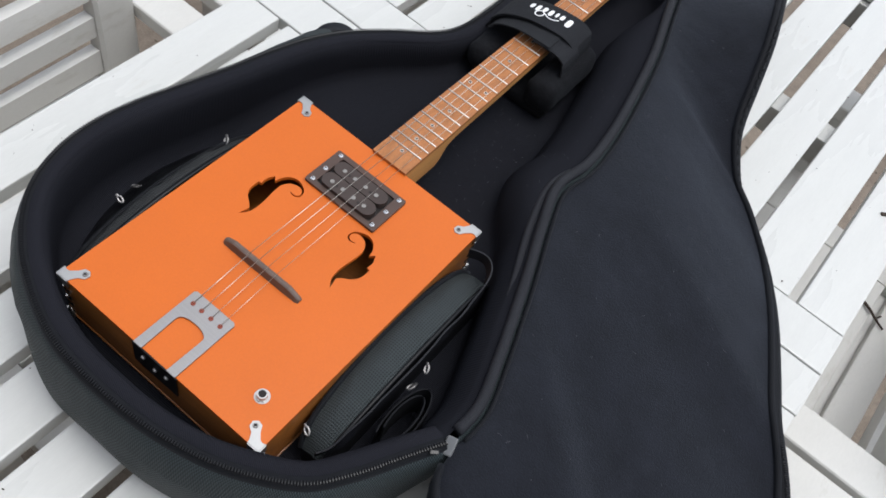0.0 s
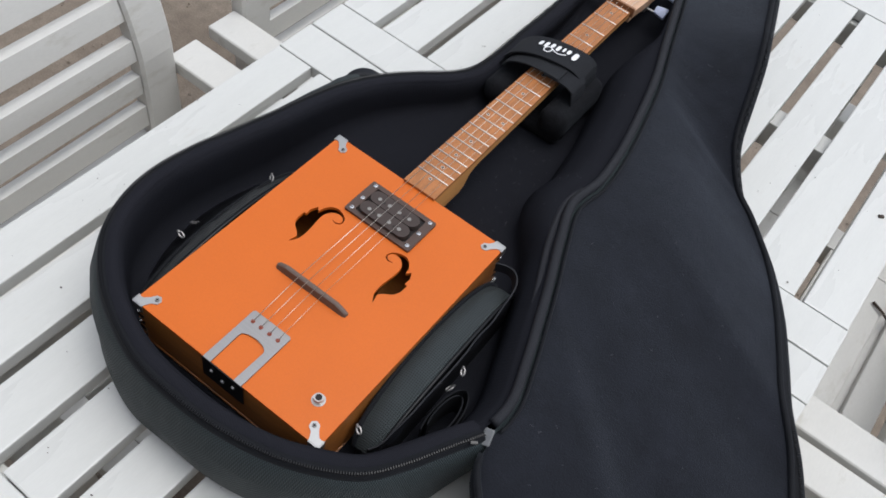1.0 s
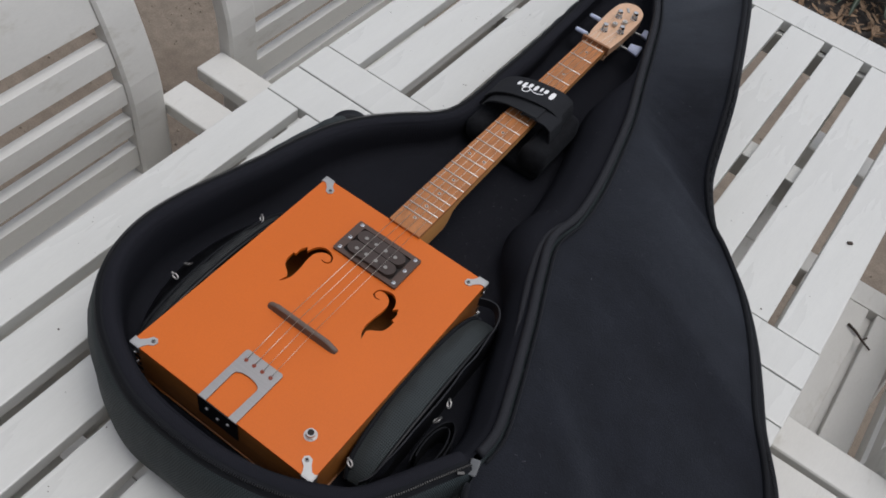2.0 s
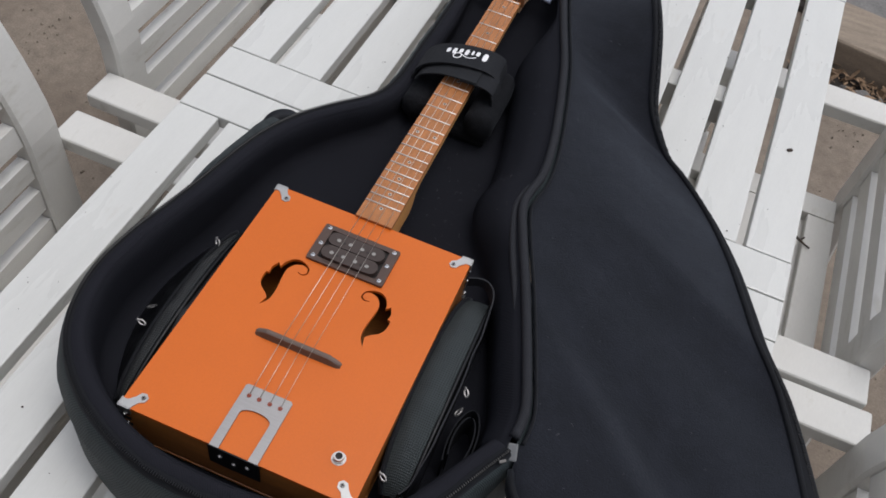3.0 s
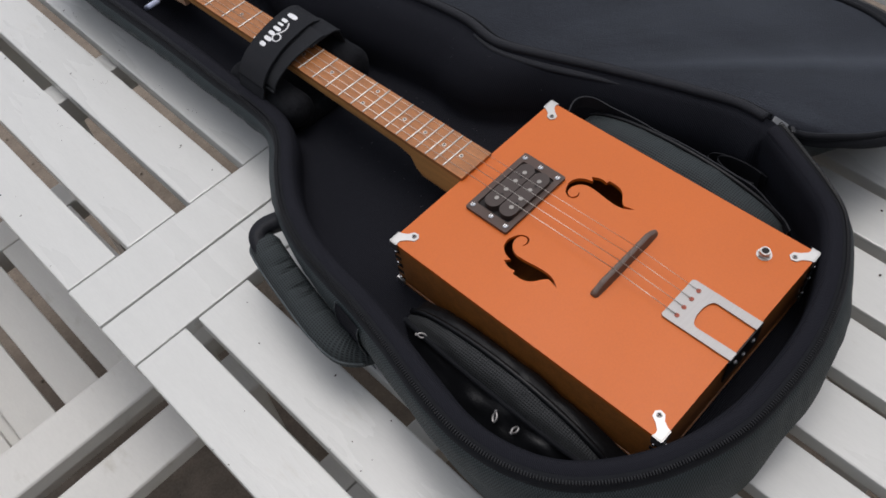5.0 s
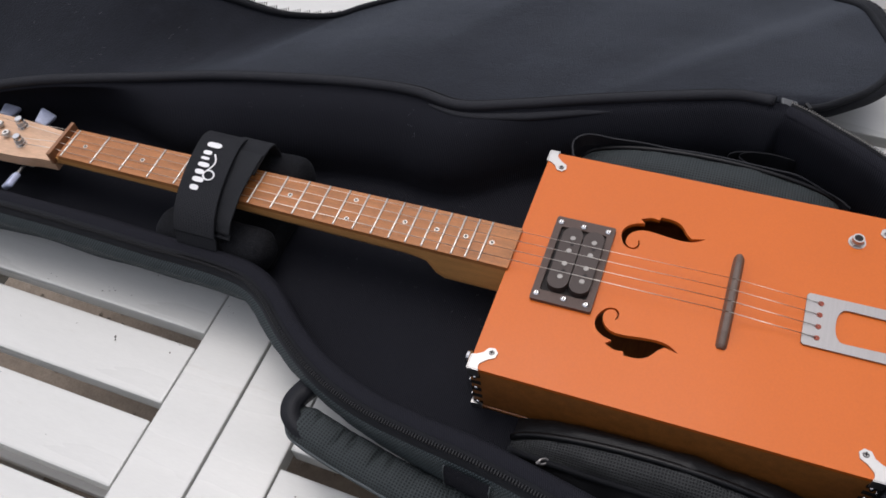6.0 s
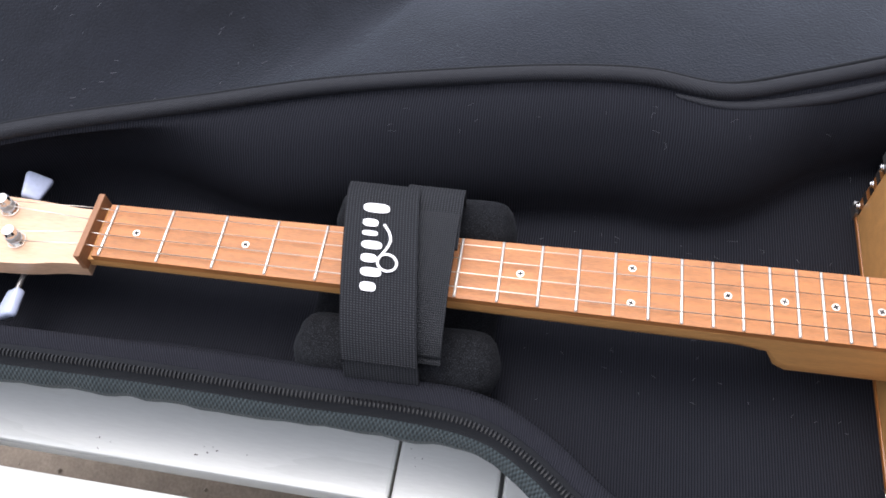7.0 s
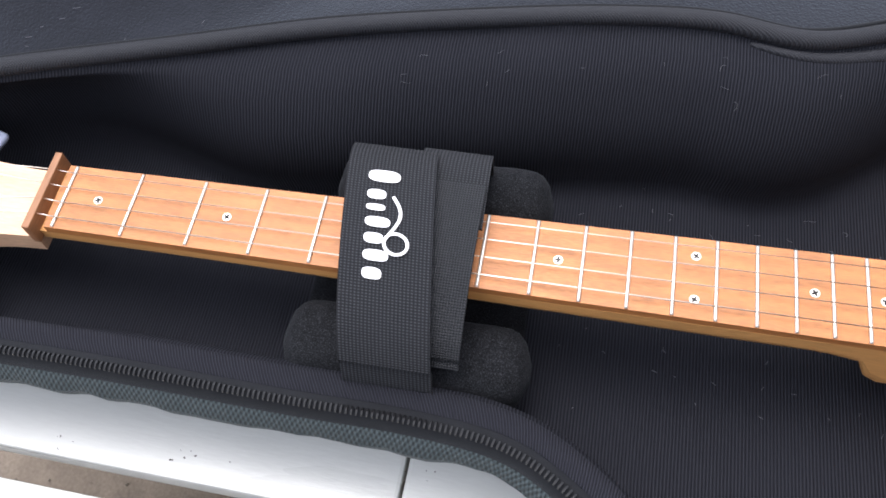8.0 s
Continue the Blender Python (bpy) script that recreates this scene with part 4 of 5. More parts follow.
left_pouch = pouch("black padded pouch with grey mesh side beside the guitar box", -0.512, -0.752, -0.161, -0.139, -0.1215, 0.816, DARKMESH, 0.0030, 0.801, 0.72, 0.46)
right_pouch = pouch("black padded pouch showing its grey mesh face beside the guitar box", -0.490, -0.738, 0.1205, 0.1575, 0.1610, 0.836, GREYMESH, 0.0022, 0.831, 0.12, 0.24)


# flat strap along the outer edge, bent round the head end
bm = bmesh.new()
rings = []
way = spline([(0.148, -0.738), (0.159, -0.715), (0.1620, -0.650), (0.1620, -0.580), (0.1605, -0.525), (0.1560, -0.500), (0.1465, -0.4870), (0.1360, -0.4850), (0.1235, -0.4900)], 80)
for i, q in enumerate(way):
    d = (way[min(i + 1, 79)] - way[max(i - 1, 0)]).normalized()
    o = Vector((-d.y, d.x, 0)) * 0.0008
    lean = Vector((-d.y, d.x, 0)) * 0.0030 * noise.noise((q.y * 30, q.x * 30, 6))
    z = 0.8350 + 0.0015 * noise.noise((q.y * 24, 0.3, 2)) + 0.004 * smooth(-0.52, -0.49, q.y) - 0.016 * smooth(-0.68, -0.74, q.y)
    up, down = Vector((0, 0, z + 0.0045)) + lean, Vector((0, 0, z - 0.0085)) - lean
    rings.append([q - o + down, q + o + down, q + o + up, q - o + up])
rows = loft(bm, rings)
bm.faces.new(rows[0][::-1]), bm.faces.new(rows[-1])
part("edge_strap", bm, TAPE, right_pouch, "flat black strap sewn along the pouch edge", smooth=False)


def zip_pull(p, x, y, z, turn):
    bm = bmesh.new()
    m = pose(x, y, z, 20, -25, turn) @ Matrix.Scale(0.48, 4)
    tube(bm, [m @ Vector((0.0042 * math.cos(2 * math.pi * q / 16), 0.0085 * math.sin(2 * math.pi * q / 16), 0)) for q in range(17)], 0.0011, 6, caps=False)
    slab(bm, -0.003, 0.003, -0.004, 0.004, -0.001, 0.003, 0.0008, m=m @ pose(0, 0.010, 0))
    part("zip_pull", bm, TINPLATE, p, "bright metal zip pull", smooth=False)


zip_pull(left_pouch, -0.1590, -0.543, 0.802, 30)
zip_pull(left_pouch, -0.1760, -0.650, 0.804, -70)
zip_pull(left_pouch, -0.1735, -0.671, 0.804, 75)
zip_pull(right_pouch, 0.1700, -0.612, 0.824, 20)
zip_pull(right_pouch, 0.1700, -0.634, 0.820, -35)
zip_pull(right_pouch, 0.1290, -0.728, 0.820, 50)

strap_coil = thing("shoulder_strap", pose(0, 0, 0), "coiled black webbing shoulder strap tucked in the bag", "strap")
for r, dz in ((0.030, 0.0), (0.022, 0.004)):
    bm = bmesh.new()
    rings = []
    for k in range(40):
        a = -0.6 + 4.4 * k / 39
        c = Vector((0.184 + 0.45 * r * math.cos(a), -0.664 + 1.3 * r * math.sin(a), 0))
        rings.append([c + Vector((0, 0, FLOOR + 0.004 + dz)), c + Vector((0.0015, 0, FLOOR + 0.004 + dz)), c + Vector((0.0015, 0, FLOOR + 0.042 + dz)), c + Vector((0, 0, FLOOR + 0.042 + dz))])
    rows = loft(bm, rings)
    bm.faces.new(rows[0][::-1]), bm.faces.new(rows[-1])
    part("webbing", bm, WEB, strap_coil, smooth=False)

# pale lint caught on the lining
mats = []
for _ in range(110):
    k, v = rng.randrange(20, NU - 12), rng.uniform(0.05, 0.9)
    q = on_lid(k, v) + Vector((0, 0, 0.0008))
    mats.append(Matrix.Translation(q) @ Euler((rng.uniform(-0.3, 0.3), 0, rng.uniform(0, 6.3))).to_matrix().to_4x4() @ Matrix.Diagonal((rng.uniform(0.0006, 0.0022), 0.00008, 0.00008, 1)))
for _ in range(60):
    x, y = rng.uniform(-0.05, 0.09), rng.uniform(-0.46, -0.25)
    mats.append(Matrix.Translation((x, y, FLOOR + 0.0028)) @ Euler((0, 0, rng.uniform(0, 6.3))).to_matrix().to_4x4() @ Matrix.Diagonal((rng.uniform(0.0005, 0.0016), 0.00008, 0.00008, 1)))
LINT = mat("pale_lint", (0.115, 0.115, 0.125), 0.9, 0, 0.1, 100, bump=0)
tagged(scatter("lint", *BRICK, mats, LINT), "pale fluff caught on the black lining", "lint", kind="stuff")
cloth = BVHTree.FromPolygons([v.co for v in lining.data.vertices], [f.vertices[:] for f in lining.data.polygons])
bm = bmesh.new()
wall = [i for i in range(K + 10, M - 10) if -0.46 < ring[i][0].y < -0.10]
for k in range(32):
    if k < 16:
        i = rng.choice(wall)
        c = at_rim(i, rng.uniform(-0.040, -0.020), 0)
        top = RIMZ[i]
    else:
        c = Vector((rng.uniform(0.03, 0.085), rng.uniform(-0.43, -0.26), 0))
        top = FLOOR + 0.02
    at = cloth.ray_cast(Vector((c.x, c.y, top + 0.02)), Vector((0, 0, -1)))[0]
    if at:
        a, l = rng.uniform(0, 6.3), rng.uniform(0.002, 0.007)
        bend = rng.uniform(-1.5, 1.5)
        pts = [at + Vector((l * (q / 5) * math.cos(a + bend * q / 5), l * (q / 5) * math.sin(a + bend * q / 5), 0.0009 + 0.0006 * math.sin(q))) for q in range(6)]
        tube(bm, pts, 0.00008, 4)
fibres = part("fibres", bm, LINT, None, "", smooth=False)
tagged(fibres, "pale curled fibres clinging to the black lining", "lint", kind="stuff")

# ---- four-string box guitar; local y runs to the head, z = 0 is the fingerboard ----
SCALE = 0.648
guitar = thing("box_guitar", pose(0, 0, 0.8425, -1.077, 0, 0), "orange lacquered four-string box guitar with a wooden neck", "guitar")
BX, BY0, BY1, BZ, DEEP = 0.1195, -0.7775, -0.469, -0.0045, 0.068


def fret_y(k):
    return -SCALE * (1 - 2 ** (-k / 12))


def sound_hole(s):
    """A leaf-shaped hole that runs out into a curl."""
    inner = [(0.0421, -0.5684), (0.0371, -0.5694), (0.0330, -0.5663), (0.0341, -0.5612), (0.0383, -0.5587), (0.0444, -0.5593), (0.0500, -0.5632), (0.0535, -0.5701), (0.0536, -0.5797), (0.0519, -0.5930), (0.0512, -0.6047), (0.0530, -0.6145), (0.0584, -0.6228)]
    blade = [(0.0545, -0.6132), (0.0592, -0.6074), (0.0677, -0.6009), (0.0716, -0.5928), (0.0720, -0.5824)]
    barb = [(0.0684, -0.5815), (0.0690, -0.5740), (0.0654, -0.5660)]
    outer = [(0.0612, -0.5703), (0.0595, -0.5632), (0.0545, -0.5563), (0.0470, -0.5533), (0.0388, -0.5552), (0.0326, -0.5600), (0.0314, -0.5672), (0.0362, -0.5708), (0.0418, -0.5696)]
    pts = spline(inner, 60) + spline(blade, 20)[1:] + spline(barb, 10) + spline(outer, 44)
    return [(s * p.x - 0.0017, p.y) for p in pts]


bm = bmesh.new()
prism(bm, [(-BX, BY0), (BX, BY0), (BX, BY1), (-BX, BY1)], BZ - 0.004, BZ, (sound_hole(1), sound_hole(-1)))
part("box_top", bm, ORANGE, guitar, "orange lacquered top")
for x0, x1, y0, y1, nm in ((-BX + 0.0006, -BX + 0.0085, BY0 + 0.0006, BY1 - 0.0006, "box_side"), (BX - 0.0085, BX - 0.0006, BY0 + 0.0006, BY1 - 0.0006, "box_side"), (-BX + 0.0085, BX - 0.0085, BY0 + 0.0006, BY0 + 0.008, "box_end"), (-BX + 0.0085, BX - 0.0085, BY1 - 0.008, BY1 - 0.0006, "box_end")):
    bm = bmesh.new()
    slab(bm, x0, x1, y0, y1, BZ - DEEP + 0.004, BZ - 0.0042, 0.0008)
    part(nm, bm, VARNISH if nm == "box_side" or y0 < -0.7 else NECKWOOD, guitar)
bm = bmesh.new()
slab(bm, -BX, BX, BY0, BY1, BZ - DEEP, BZ - DEEP + 0.0038, 0.001)
part("box_back", bm, VARNISH, guitar)
for sx_ in (-1, 1):
    for y in (BY0 + 0.0006, BY1 - 0.0006):
        dy = 1 if y < -0.6 else -1
        bm = bmesh.new()
        for k in range(5):
            z = BZ - 0.010 - k * 0.0115
            x = sx_ * (BX - 0.0006)
            slab(bm, min(x, x - sx_ * 0.0075) - 0.0003, max(x, x - sx_ * 0.0075) + 0.0003, min(y, y + dy * 0.008) - 0.0003, max(y, y + dy * 0.008) + 0.0003, z - 0.0055, z)
        part("finger_joint", bm, HOLE, guitar, "dark finger joint")

# metal corner brackets
for sx_ in (-1, 1):
    for sy_ in (-1, 1):
        cy = BY1 if sy_ > 0 else BY0
        P = lambda a, b: (sx_ * (BX + 0.0008 - a), cy + sy_ * (0.0008 - b))
        bm = bmesh.new()
        q = [P(0, 0), P(0.0125, 0), P(0.0135, 0.0035), P(0.0165, 0.0085), P(0.0215, 0.0115), P(0.0225, 0.0165), P(0.0190, 0.0198), P(0.0140, 0.0188), P(0.0110, 0.0135), P(0.0060, 0.0085), P(0.0030, 0.0080), P(0, 0.0090)]
        prism(bm, q, BZ, BZ + 0.0010)
        slab(bm, min(P(0, 0)[0], P(0.0125, 0)[0]), max(P(0, 0)[0], P(0.0125, 0)[0]), min(P(0, -0.0006)[1], cy), max(P(0, -0.0006)[1], cy), BZ - 0.010, BZ + 0.001)
        slab(bm, min(P(-0.0006, 0)[0], sx_ * BX), max(P(-0.0006, 0)[0], sx_ * BX), min(P(0, 0)[1], P(0, 0.009)[1]), max(P(0, 0)[1], P(0, 0.009)[1]), BZ - 0.010, BZ + 0.001)
        br = part("corner_bracket", bm, STEEL, guitar, "nickel corner bracket")
        bm = bmesh.new()
        sxy = P(0.0180, 0.0150)
        rod(bm, (*sxy, BZ + 0.0008), (*sxy, BZ + 0.0019), 0.0026, 0.0020, 14)
        part("screw", bm, TINPLATE, br)
        bm = bmesh.new()
        slab(bm, sxy[0] - 0.0017, sxy[0] + 0.0017, sxy[1] - 0.0005, sxy[1] + 0.0005, BZ + 0.0015, BZ + 0.0021)
        slab(bm, sxy[0] - 0.0005, sxy[0] + 0.0005, sxy[1] - 0.0017, sxy[1] + 0.0017, BZ + 0.0015, BZ + 0.0021)
        part("screw_slot", bm, HOLE, br)
        bm = bmesh.new()
        slab(bm, min(P(-0.0008, 0)[0], P(0.009, 0)[0]), max(P(-0.0008, 0)[0], P(0.009, 0)[0]), min(P(0, -0.0008)[1], P(0, 0.009)[1]), max(P(0, -0.0008)[1], P(0, 0.009)[1]), BZ - DEEP - 0.0007, BZ - DEEP + 0.008)
        foot = part("lower_bracket", bm, STEEL, guitar, "small nickel foot bracket")
        for dz, owner in ((-0.0130, br), (-0.0310, br), (-DEEP + 0.0120, foot)):
            bm = bmesh.new()
            wx = P(0.0058, 0)[0]
            rod(bm, (wx, cy, BZ + dz), (wx, cy + sy_ * 0.0016, BZ + dz), 0.0028, 0.0026, 14)
            rod(bm, (wx, cy + sy_ * 0.0016, BZ + dz), (wx, cy + sy_ * 0.0030, BZ + dz), 0.0026, 0.0012, 14)
            qy = P(0, 0.0058)[1]
            rod(bm, (sx_ * BX, qy, BZ + dz), (sx_ * (BX + 0.0022), qy, BZ + dz), 0.0026, 0.0012, 14)
            part("side_screw", bm, CHROME, owner, "small domed steel screws", smooth=True)

# strap button on the neck end
strap_pin = (-0.0910, -0.0430)
bm = bmesh.new()
for y0, y1, r0, r1 in ((0.0, 0.0016, 0.0062, 0.0056), (0.0016, 0.0085, 0.0036, 0.0032), (0.0085, 0.0115, 0.0040, 0.0062), (0.0115, 0.0140, 0.0062, 0.0056), (0.0140, 0.0148, 0.0056, 0.0040)):
    rod(bm, (strap_pin[0], BY1 - 0.0006 + y0, strap_pin[1]), (strap_pin[0], BY1 - 0.0006 + y1, strap_pin[1]), r0, r1, 20)
part("strap_button", bm, CHROME, guitar, "shiny chrome strap button", smooth=False)

# neck
def half_width(y):
    return 0.0180 + 0.0034 * smooth(0.0, -0.47, y) + 0.0006


bm = bmesh.new()
rings = []
for k in range(65):
    y = 0.012 - (0.012 + 0.4685) * k / 64
    w = half_width(y)
    deep = 0.0190 + 0.0055 * smooth(-0.05, -0.36, y) + 0.0215 * smooth(-0.395, -0.404, y)
    sq = smooth(-0.37, -0.404, y)
    ringp = []
    for j in range(13):
        a = math.pi * j / 12
        ca, sa = math.cos(a), math.sin(a)
        e = 0.62 - 0.37 * sq
        ringp.append((w * math.copysign(abs(ca) ** e, ca), y, -0.0055 - (deep - 0.0055 + 0.002) * abs(sa) ** e))
    rings.append(ringp)
rows = loft(bm, rings)
bm.faces.new(rows[0][::-1]), bm.faces.new(rows[-1])
part("neck", bm, NECKWOOD, guitar, "honey coloured wooden neck with stepped heel", smooth=False)
bm = bmesh.new()
outline = [(half_width(0.001), 0.0045), (half_width(-0.2), -0.2), (half_width(-0.4), -0.4), (half_width(-0.47), -0.4705)]
prism(bm, outline + [(-x, y) for x, y in outline[::-1]], -0.0058, -0.0007)
board_ob = part("fingerboard", bm, BOARDWOOD, guitar, "reddish brown wooden fingerboard")
bm = bmesh.new()
slab(bm, -0.0228, 0.0228, 0.0085, 0.0125, -0.011, 0.0042, 0.0008)
part("nut", bm, NUTWOOD, guitar, "thin brown wooden nut")
for k in range(21):
    w = half_width(fret_y(k)) - 0.0004
    bm = bmesh.new()
    rings = []
    for x in (-w, -w + 0.0008, w - 0.0008, w):
        lift = 0.0005 if abs(x) == w else 0.0011
        rings.append([(x, fret_y(k) + 0.00095 * math.cos(math.pi * j / 6), -0.0008 + lift * math.sin(math.pi * j / 6) + 0.0002) for j in range(7)])
    rows = loft(bm, rings)
    bm.faces.new(rows[0][::-1]), bm.faces.new(rows[-1])
    part("fret", bm, FRETWIRE, board_ob, smooth=True)
for k, x in ((1, 0), (3, 0), (5, 0), (7, 0), (9, 0), (12, -0.0113), (12, 0.0113), (15, 0), (17, 0), (19, 0), (21, 0)):
    y = (fret_y(k) + fret_y(k - 1)) / 2
    bm = bmesh.new()
    rod(bm, (x, y, -0.0012), (x, y, -0.0003), 0.0024, 0.0022, 16)
    dot = part("marker_screw", bm, FRETWIRE, board_ob, "small cross-head steel screw as fret marker")
    bm = bmesh.new()
    r = 0.0016
    slab(bm, -r, r, -0.00045, 0.00045, -0.0004, 0.0, m=pose(x, y, 0, 0, 0, 20 * k))
    slab(bm, -0.00045, 0.00045, -r, r, -0.0004, 0.0, m=pose(x, y, 0, 0, 0, 20 * k))
    part("screw_cross", bm, HOLE, dot)

# headstock and tuners
HZ = -0.0095
bm = bmesh.new()
hs = spline([(-0.0205, 0.012, 0), (-0.0215, 0.030, 0), (-0.0245, 0.050, 0), (-0.0262, 0.085, 0), (-0.0262, 0.115, 0), (-0.0225, 0.143, 0), (-0.0100, 0.157, 0), (0.0040, 0.1575, 0), (0.0160, 0.148, 0), (0.0215, 0.130, 0), (0.0225, 0.100, 0), (0.0215, 0.060, 0), (0.0190, 0.030, 0), (0.0190, 0.012, 0)], 60)
prism(bm, [(p.x, p.y) for p in hs], HZ - 0.0135, HZ)
part("headstock", bm, PALEWOOD, guitar, "pale wooden paddle headstock")
TUNERS = ((-0.0085, 0.1080, -1), (-0.0095, 0.0600, -1), (0.0120, 0.1220, 1), (0.0125, 0.0740, 1))
for x, y, s in TUNERS:
    bm = bmesh.new()
    rod(bm, (x, y, HZ - 0.0005), (x, y, HZ + 0.0014), 0.0060, 0.0057, 20)
    rod(bm, (x, y, HZ + 0.0014), (x, y, HZ + 0.0032), 0.0055, 0.0047, 20)
    rod(bm, (x, y, HZ + 0.003), (x, y, HZ + 0.0105), 0.0042, 0.0038, 18)
    rod(bm, (x, y, HZ + 0.0105), (x, y, HZ + 0.0130), 0.0043, 0.0036, 18)
    post_ob = part("tuner_post", bm, CHROME, guitar, "shiny nickel tuner post", smooth=False)
    bm = bmesh.new()
    for t in range(5):
        loop = [(x + 0.0043 * math.cos(a), y + 0.0043 * math.sin(a), HZ + 0.0045 + t * 0.0008) for a in [2 * math.pi * q / 12 for q in range(13)]]
        tube(bm, loop, 0.0004, 5, caps=False)
    part("string_winding", bm, STEEL, post_ob, smooth=True)
    bm = bmesh.new()
    rod(bm, (x, y, HZ - 0.020), (s * 0.034, y, HZ - 0.020), 0.0017, None, 12)
    part("tuner_shaft", bm, STEEL, post_ob)
    bm = bmesh.new()
    tip = 35 if s < 0 else 32
    slab(bm, -0.0098, 0.0098, -0.0090, 0.0090, -0.0034, 0.0034, 0.0032, 4)
    for v in bm.verts:
        v.co.y *= 0.70 + 0.30 * smooth(-0.009, 0.004, v.co.x)
    bm.transform(pose(s * (0.043 if s < 0 else 0.0420), y + (0 if s < 0 else 0.004), HZ - (0.020 if s < 0 else 0.0175)) @ pose(0, 0, 0, tip, 0, 0 if s > 0 else 180))
    part("tuner_button", bm, PEARL, post_ob, "pale blue pearly tuner button", smooth=True)
    bm = bmesh.new()
    slab(bm, x - 0.009, x + 0.009, y - 0.008, y + 0.008, HZ - 0.025, HZ - 0.0137, 0.002)
    part("tuner_gear", bm, STEEL, post_ob)
for x, y in ((0.0065, 0.0990), (-0.0030, 0.0830)):
    bm = bmesh.new()
    rod(bm, (x, y, HZ + 0.0002), (x, y, HZ + 0.0040), 0.0024, 0.0024, 14)
    rod(bm, (x, y, HZ + 0.0040), (x, y, HZ + 0.0060), 0.0046, 0.0036, 18)
    ob = part("string_tree", bm, FRETWIRE, guitar, "bright round screw-down string guide")
    bm = bmesh.new()
    slab(bm, -0.0018, 0.0018, -0.0005, 0.0005, HZ + 0.0058, HZ + 0.0062, m=pose(x, y, 0, 0, 0, 40))
    slab(bm, -0.0005, 0.0005, -0.0018, 0.0018, HZ + 0.0058, HZ + 0.0062, m=pose(x, y, 0, 0, 0, 40))
    part("screw_cross", bm, HOLE, ob)
bm = bmesh.new()
slab(bm, -0.009, 0.002, -0.0022, 0.0022, HZ - 0.0002, HZ + 0.0012, 0.0008, m=pose(-0.003, 0.133, 0, 0, 0, -55))
part("head_plate", bm, STEEL, guitar, "small worn metal plate on the headstock")
bm = bmesh.new()
tube(bm, spline([(-0.026, 0.120, HZ - 0.004), (-0.027, 0.150, HZ - 0.006), (-0.014, 0.162, HZ - 0.004), (-0.004, 0.1605, HZ + 0.002)], 24), 0.0009, 6)
part("string_end", bm, BLACKMETAL, guitar, "loose dark string end curling round the head")

# humbucking pickup
px0, px1, py0, py1 = -0.0448, 0.0448, -0.5485, -0.4965


def rounded(x0, x1, y0, y1, r, n=5):
    pts = []
    for cx, cy, a0 in ((x1 - r, y1 - r, 0), (x0 + r, y1 - r, 90), (x0 + r, y0 + r, 180), (x1 - r, y0 + r, 270)):
        pts += [(cx + r * math.cos(radians(a0 + 90 * k / n)), cy + r * math.sin(radians(a0 + 90 * k / n))) for k in range(n + 1)]
    return pts


pickup = part("pickup_ring", prism(bmesh.new(), rounded(px0, px1, py0, py1, 0.002), BZ, BZ + 0.0035, (rounded(-0.0345, 0.0345, -0.5425, -0.5025, 0.002)[::-1],)), RING, guitar, "dark brown plastic pickup ring")
part("pickup_well", slab(bmesh.new(), -0.0350, 0.0350, -0.5430, -0.5020, BZ + 0.0001, BZ + 0.0006), HOLE, pickup)
for y in (-0.5152, -0.5338):
    bob = part("bobbin", prism(bmesh.new(), rounded(-0.0325, 0.0325, y - 0.0088, y + 0.0088, 0.0086, 7), BZ + 0.0006, BZ + 0.0080), BOBBIN, pickup, "grey-brown plastic bobbin")
    for k in range(4):
        x = -0.0206 + 0.01373 * k
        bm = bmesh.new()
        rod(bm, (x, y - 0.001, BZ + 0.0078), (x, y - 0.001, BZ + 0.0086), 0.0025, 0.0023, 14)
        part("pole_piece", bm, POLE, bob, "steel pole piece")
    for x in (-0.0137, 0.0137):
        bm = bmesh.new()
        rod(bm, (x, y - 0.002, BZ + 0.0079), (x, y - 0.002, BZ + 0.0082), 0.0014, None, 10)
        part("bobbin_hole", bm, HOLE, bob)
for x, y in ((-0.0388, -0.5012), (0.0388, -0.5012), (-0.0388, -0.5430), (0.0388, -0.5430), (-0.0385, -0.5245), (0.0385, -0.5215)):
    bm = bmesh.new()
    rod(bm, (x, y, BZ + 0.0034), (x, y, BZ + 0.0042), 0.0028, 0.0027, 14)
    rod(bm, (x, y, BZ + 0.0042), (x, y, BZ + 0.0050), 0.0027, 0.0016, 14)
    sc = part("screw", bm, CHROME, pickup, "small steel screw")
    bm = bmesh.new()
    slab(bm, x - 0.0013, x + 0.0013, y - 0.0004, y + 0.0004, BZ + 0.0046, BZ + 0.0052)
    part("screw_slot", bm, HOLE, sc)

# bridge
bm = bmesh.new()
rings = []
for x, h, w in ((-0.0462, 0.0022, 0.0030), (-0.0440, 0.0042, 0.0044), (-0.0380, 0.0066, 0.0046), (-0.0340, 0.0082, 0.0047), (0.0340, 0.0082, 0.0047), (0.0380, 0.0066, 0.0046), (0.0440, 0.0042, 0.0044), (0.0475, 0.0022, 0.0030)):
    y = -0.6525
    rings.append([(x, y - w, BZ), (x, y + w, BZ), (x, y + 0.55 * w, BZ + h), (x, y + 0.2 * w, BZ + h + 0.0008), (x, y - 0.2 * w, BZ + h + 0.0008), (x, y - 0.55 * w, BZ + h)])
rows = loft(bm, rings)
bm.faces.new(rows[0][::-1]), bm.faces.new(rows[-1])
part("bridge", bm, BRIDGE, guitar, "dark rosewood floating bridge")

